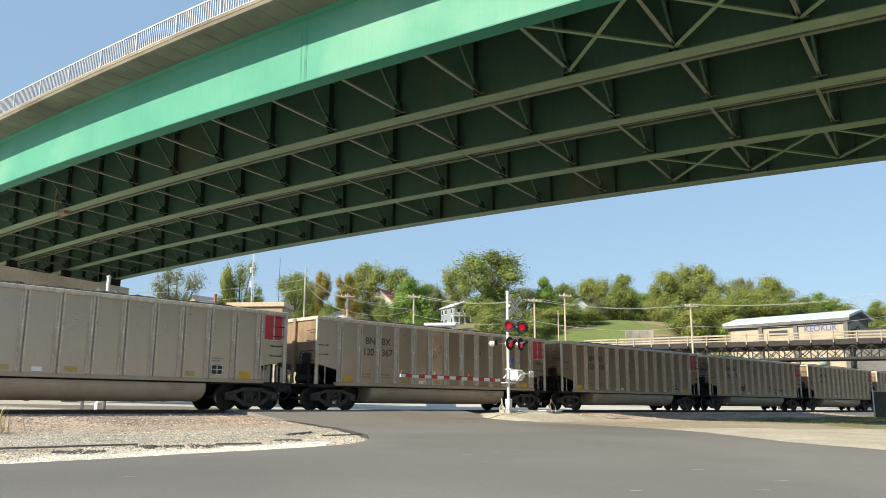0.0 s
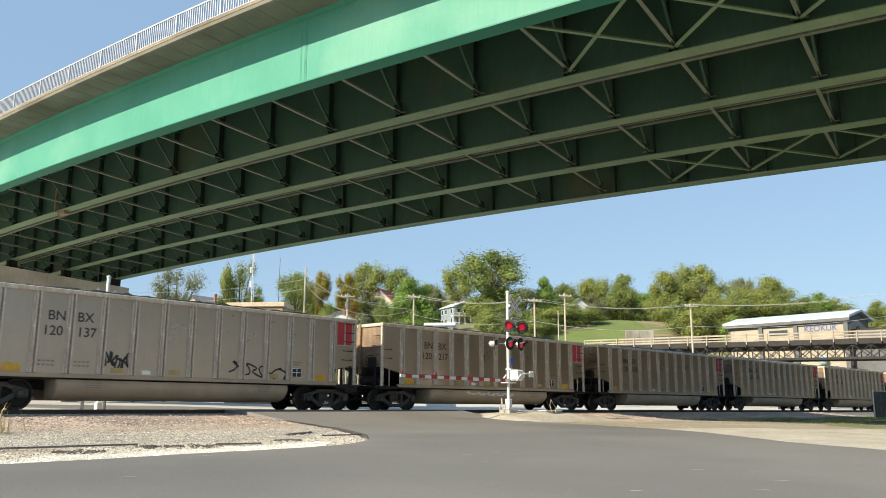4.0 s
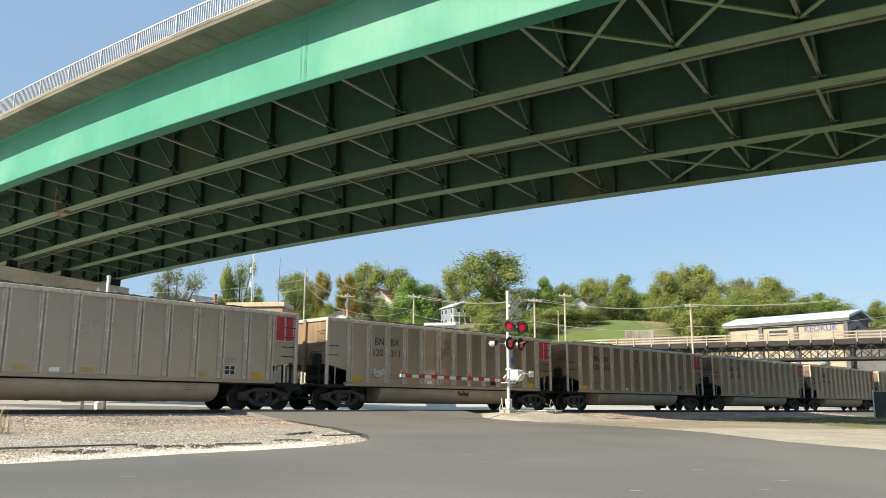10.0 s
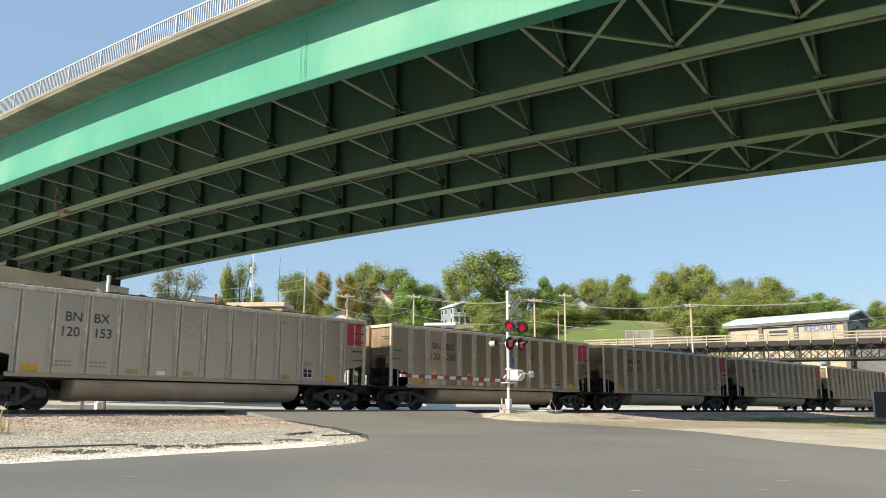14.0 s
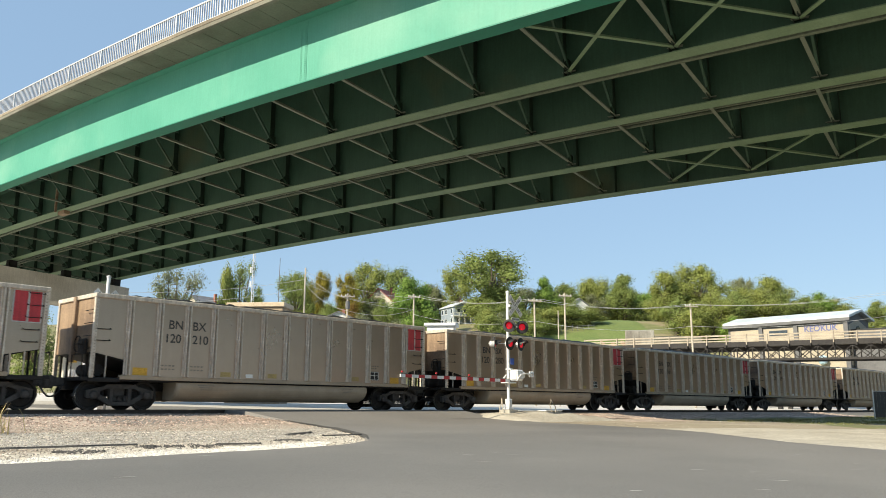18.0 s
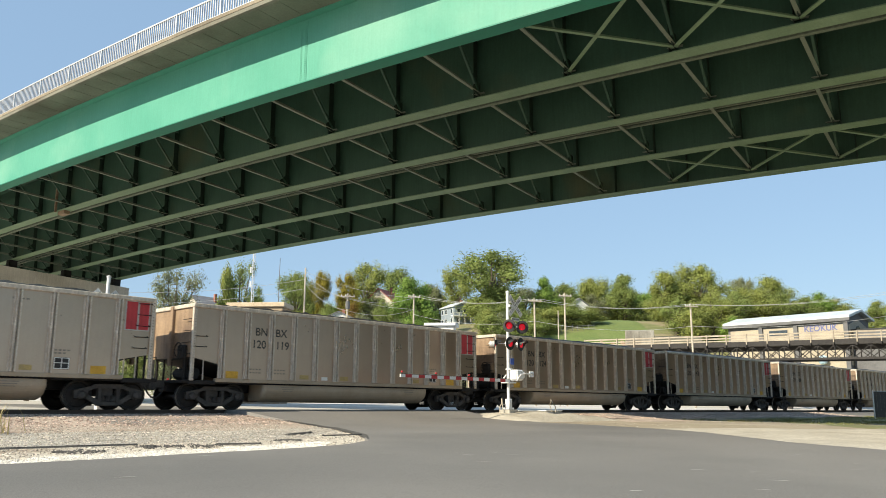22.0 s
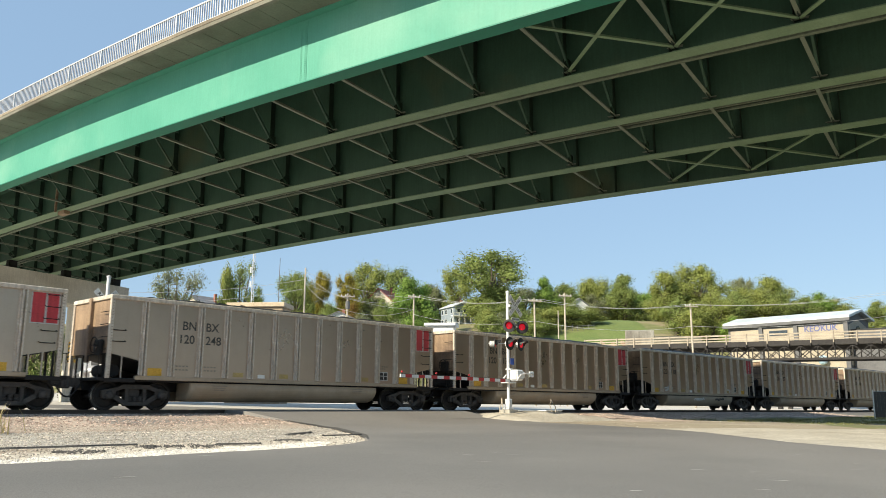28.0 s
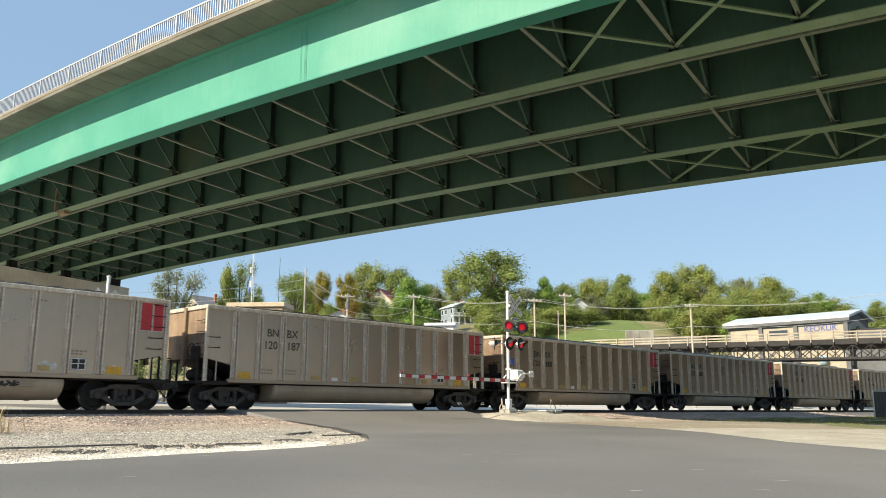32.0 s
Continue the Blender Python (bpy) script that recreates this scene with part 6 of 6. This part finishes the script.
    def grab(q, u0, u1, z, name="grab_iron"):
        y = -(w + 0.02)
        pts = [(u0, y, z + 0.04), (u0, y - 0.09, z), (u1, y - 0.09, z), (u1, y, z + 0.04)]
        part(name, Geo().path([q @ Vector(p) for p in pts], 0.013, 5), M_STEEL, car)

    def one_side(q, near=True):
        for u0, u1 in ((6.40, 6.78), (6.84, 7.18)):
            part("red_panel", Geo().add([q @ Vector((u, -(w + t), z)) for t in (0.001, 0.006) for u, z in ((u0, 2.56), (u1, 2.56), (u1, 3.46), (u0, 3.46))],
                 [(4, 5, 6, 7), (0, 1, 5, 4), (1, 2, 6, 5), (2, 3, 7, 6), (3, 0, 4, 7)]), M_RED, car, "faded red reflective panel")
        if not near:
            return
        for u0, u1 in ((6.40, 6.78), (6.84, 7.18)):
            for a0, a1, b0, b1 in ((u0 - 0.035, u0, 2.53, 3.49), (u1, u1 + 0.035, 2.53, 3.49), (u0, u1, 2.53, 2.56), (u0, u1, 3.46, 3.49)):
                part("panel_frame", Geo().box(a0, -(w + 0.012), b0, a1, -(w + 0.001), b1, 0, q), M_FLECK, car)
        for k in range(5):
            grab(q, 6.80 - 0.03 * k, 7.25 - 0.03 * k, 3.40 - 0.36 * k)
        for k in range(2):
            grab(q, -7.25, -6.82, 2.50 - 0.36 * k)
        for u, z in ((6.45, 1.0), (6.85, 1.0), (-6.85, 1.0)):
            part("platform_stanchion", Geo().tube(q @ Vector((u, -1.33, z)), q @ Vector((u, -1.33, z + 0.72)), 0.022, 0.022, 6), M_POST, car)
        for u, a in ((-5.72, 0.50), (-2.55, 0.42), (-0.58, 0.4), (3.45, 0.36), (5.62, 0.5)):
            part("yellow_patch", Geo().box(-a / 2, -0.004, -0.125 if abs(u) > 5 else -0.08, a / 2, 0, 0.125 if abs(u) > 5 else 0.08, 0, q @ pose(u, -(w + 0.002), 1.22)), M_YELLOW if abs(u) > 5 else M_YELLOW_FAINT, car, "scuffed yellow reflective patch")
        part("white_tag", Geo().box(-0.15, -0.004, -0.065, 0.15, 0, 0.065, 0, q @ pose(-1.57, -(w + 0.002), 1.19)), M_WHITE, car)
        bx = part("stencil_box", Geo().box(-0.24, -0.004, -0.18, 0.24, 0, 0.18, 0, q @ pose(4.48, -(w + 0.002), 1.38)), M_BLACK, car, "black and white inspection box")
        for a0, a1, b0, b1 in ((-0.23, 0.23, 0.15, 0.17), (-0.23, 0.23, -0.17, -0.15), (-0.23, -0.205, -0.149, 0.149), (0.205, 0.23, -0.149, 0.149), (-0.012, 0.012, -0.149, 0.149), (-0.204, 0.204, 0.0, 0.02)):
            part("white_line", Geo().box(a0, -0.008, b0, a1, -0.0041, b1, 0, q @ pose(4.48, -(w + 0.002), 1.38)), M_WHITE, bx)
        bars = Geo()
        for u0, zz, n in ((-5.0, 1.42, 4), (-5.0, 1.30, 4), (-3.93, 1.42, 4), (-3.93, 1.30, 4), (4.1, 1.66, 4), (4.1, 1.75, 5), (2.9, 3.2, 4)):
            for k in range(n):
                bars.box(u0 + k * 0.13, -(w + 0.004), zz, u0 + k * 0.13 + 0.09, -(w + 0.001), zz + 0.05, 0, q)
        for u0 in (-3.6, 2.7):
            for k in range(3):
                bars.box(u0 + 0.05 * k, -1.384, 0.80 - k * 0.07, u0 + 0.62 - 0.05 * k, -1.377, 0.825 - k * 0.07, 0, q)
        tagged(part("stencil_text", bars, M_FAINT, car), kind="stuff")
        rivets = Geo()
        for u in (-7.30, 7.30):
            for k in range(26):
                rivets.box(u - 0.013, -(HALF_W - 0.008), 1.07 + k * 0.095, u + 0.013, -(HALF_W - 0.021), 1.096 + k * 0.095)
        tagged(part("rivets", rivets, M_FAINT, car), kind="stuff")
    one_side(Matrix.Identity(4))
    one_side(Matrix.Rotation(math.pi, 4, "Z"), False)
    # hand brake on the leading end
    bw = Geo()
    c = Vector((-7.62, -0.95, 2.02))
    ring = [c + Vector((0, 0.25 * math.cos(a), 0.25 * math.sin(a))) for a in np.linspace(0, 2 * math.pi, 15)]
    bw.path(ring, 0.02, 5)
    for a in range(3):
        bw.tube(c, c + Vector((0, 0.25 * math.cos(a * 2.1), 0.25 * math.sin(a * 2.1))), 0.014, 0.014, 5)
    bw.tube(c, c + Vector((0.28, 0, 0)), 0.03, 0.03, 6)
    part("brake_wheel", bw, M_STEEL, car)
    part("brake_housing", Geo().box(-7.48, -1.1, 1.72, -7.36, -0.62, 2.2, 0.03), M_STEEL, car)
    part("air_reservoir", Geo().tube((-6.9, -0.9, 1.24), (-6.9, 0.3, 1.24), 0.2, 0.2, 12), M_STEEL, car)
    for k in range(4):
        part("end_grab_iron", Geo().path([(-7.34, -1.27, 3.1 - 0.4 * k), (-7.45, -1.27, 3.08 - 0.4 * k), (-7.45, -0.90, 3.08 - 0.4 * k), (-7.34, -0.90, 3.1 - 0.4 * k)], 0.013, 5), M_STEEL, car)
    for u in (-7.58, 7.58):
        part("platform_rail", Geo().path([(u, -1.3, 1.0), (u, -1.3, 1.7), (u, -0.5, 1.7), (u, -0.5, 1.0)], 0.02, 5), M_STEEL, car)
    return car


def coal_geo():
    g = Geo()
    nu, nv = 110, 12
    for i in range(nu + 1):
        for j in range(nv + 1):
            u, v = i / nu * 2 - 1, j / nv * 2 - 1
            e = (1 - abs(u) ** 8) * (1 - v ** 4)
            z = H_TOP - 0.13 + 0.30 * e + (0.07 * noise.noise(Vector((u * 16, v * 4, 1))) + 0.05 * noise.noise(Vector((u * 60, v * 12, 4)))) * e ** 0.5
            g.v.append((u * (HALF_L - 0.06), v * 1.31, z))
    g.f += [(i * (nv + 1) + j, (i + 1) * (nv + 1) + j, (i + 1) * (nv + 1) + j + 1, i * (nv + 1) + j + 1) for i in range(nu) for j in range(nv)]
    return g


PITCH_L, SPEED = 16.18, 11.275


def car_pose(j, t):
    c = (j - 0.5) * PITCH_L - SPEED * (t - 1.9) + CAR_SHIFT
    a, b = track(c - TRUCK_U), track(c + TRUCK_U)
    m, d = (a + b) / 2, b - a
    return Matrix.Translation((m.x, m.y, RAIL)) @ pose(0, 0, 0, 0, 0, math.degrees(math.atan2(d.y, d.x)))


CAR_SHIFT = -0.02
NUMBERS = {0: "367", 1: "196", 2: "137", 3: "217", 4: "308", 5: "132", 6: "334", 7: "311", 8: "110", 9: "153", 10: "260", 11: "157", 12: "210", 13: "280",
           14: "361", 15: "119", 16: "124", 17: "143", 19: "248", 20: "174", 21: "178", 22: "187"}
CARS = {}
base_car = build_car()
for j in range(-2, 30):
    CARS[j] = base_car if j == -2 else copy_thing(base_car, car_pose(j, 0))
base_car.matrix_basis = car_pose(-2, 0)
FACE = pose(0, 0, 0, 90)
for j, car in CARS.items():
    y = -(HALF_W - 0.10 + 0.004)
    for txt, u, z in (("BN", -4.55, 2.80), ("BX", -3.68, 2.80), ("120", -4.64, 2.34), (NUMBERS.get(j), -3.61, 2.34)):
        if txt:
            lettering("lettering", txt, 0.41, M_STENCIL, car, pose(u, y, z) @ FACE, bold=0.012)
        else:
            g = Geo()
            for k in range(3):
                g.box(u - 0.26 + k * 0.19, y - 0.002, z - 0.14, u - 0.12 + k * 0.19, y + 0.002, z + 0.14)
            part("lettering", g, M_STENCIL, car)


# teal inspection tags and sprayed scribbles on some cars
SIDE_Y = -(HALF_W - 0.10 + 0.003)
for j in (3, 5, 12, 13):
    part("teal_tag", Geo().box(5.02, SIDE_Y - 0.003, 1.36, 5.24, SIDE_Y, 1.54), M_TEAL, CARS[j], "small teal tag")


def scribble(car, u0, z0, w, h, mat, seed, y=SIDE_Y, label="sprayed scribble"):
    rnd = random.Random(seed)
    pts = []
    n = 60
    a1, a2, f1, f2 = rnd.uniform(0, 6), rnd.uniform(0, 6), rnd.uniform(4, 7), rnd.uniform(9, 14)
    for k in range(n):
        t = k / (n - 1)
        x = u0 + w * t + 0.06 * w * math.sin(f2 * 2 * t * 3.14 + a1)
        z = z0 + h * (0.5 + 0.42 * math.sin(f1 * 2 * 3.14 * t + a2) * (0.6 + 0.4 * math.sin(f2 * t * 3.1)))
        pts.append((x, z))
    th = 0.032
    v, f = [], []
    for k, (x, z) in enumerate(pts):
        q = pts[min(k + 1, n - 1)]
        p = pts[max(k - 1, 0)]
        dx, dz = q[0] - p[0], q[1] - p[1]
        ln = math.hypot(dx, dz) or 1
        v += [(x - dz / ln * th, y, z + dx / ln * th), (x + dz / ln * th, y, z - dx / ln * th)]
    f = [(2 * k, 2 * k + 1, 2 * k + 3, 2 * k + 2) for k in range(n - 1)]
    part("graffiti", Geo().add(v, f), mat, car, label)


TUB_Y = -1.381
for j, u0, z0, w, h, mat, seed, y in ((2, -3.0, 1.15, 0.95, 0.75, M_BLACK, 1, SIDE_Y), (2, 1.6, 1.05, 2.6, 0.75, M_BLACK, 2, SIDE_Y), (3, -1.9, 1.15, 1.5, 0.45, M_PINK, 3, SIDE_Y),
                                      (3, -2.0, 0.66, 3.4, 0.18, M_CHALK, 4, TUB_Y), (7, 2.6, 1.12, 0.5, 0.4, M_BLACK, 5, SIDE_Y), (7, 3.5, 1.2, 0.5, 0.42, M_CHALK, 6, SIDE_Y),
                                      (7, -4.8, 1.3, 0.85, 0.45, M_CHALK, 7, SIDE_Y), (7, 0.3, 0.6, 0.7, 0.25, M_BLACK, 8, TUB_Y), (11, 5.15, 1.15, 0.55, 0.4, M_BLACK, 9, SIDE_Y),
                                      (21, -4.7, 1.12, 0.9, 0.45, M_CHALK, 10, SIDE_Y), (21, 3.3, 1.15, 0.5, 0.3, M_CHALK, 11, SIDE_Y), (21, 5.05, 1.12, 0.6, 0.32, M_CHALK, 12, SIDE_Y),
                                      (21, -1.2, 0.62, 1.3, 0.2, M_CHALK, 13, TUB_Y), (21, 1.6, 0.6, 1.2, 0.24, M_BLACK, 14, TUB_Y)):
    scribble(CARS[j], u0, z0, w, h, mat, seed, y)


def motions():
    for j, car in CARS.items():
        walk(car, [(float(t), car_pose(j, t)) for t in range(33)])
        # wheels turn while the car passes the camera
        near = (j - 0.5) * PITCH_L / SPEED + 1.9
        t0, t1 = max(0.0, near - 4.5), min(32.0, near + 2.0)
        if t1 - t0 < 0.2:
            continue
        times = [t0 + 0.05 * k for k in range(int((t1 - t0) / 0.05) + 1)]
        times = ([0.0] if t0 > 0.05 else []) + times + ([32.0] if times[-1] < 31.95 else [])
        for ob in car.children_recursive:
            if ob.name.startswith("wheelset"):
                at = ob.matrix_basis.translation.copy()
                rows = []
                for t in times:
                    a = -SPEED * (min(max(t, t0), times[-2] if times[-1] == 32.0 else t) - 1.9) / 0.457
                    rows.append((t, Matrix.Translation(at) @ Matrix.Rotation(a % (2 * math.pi), 4, "Y")))
                walk(ob, rows)


motions()
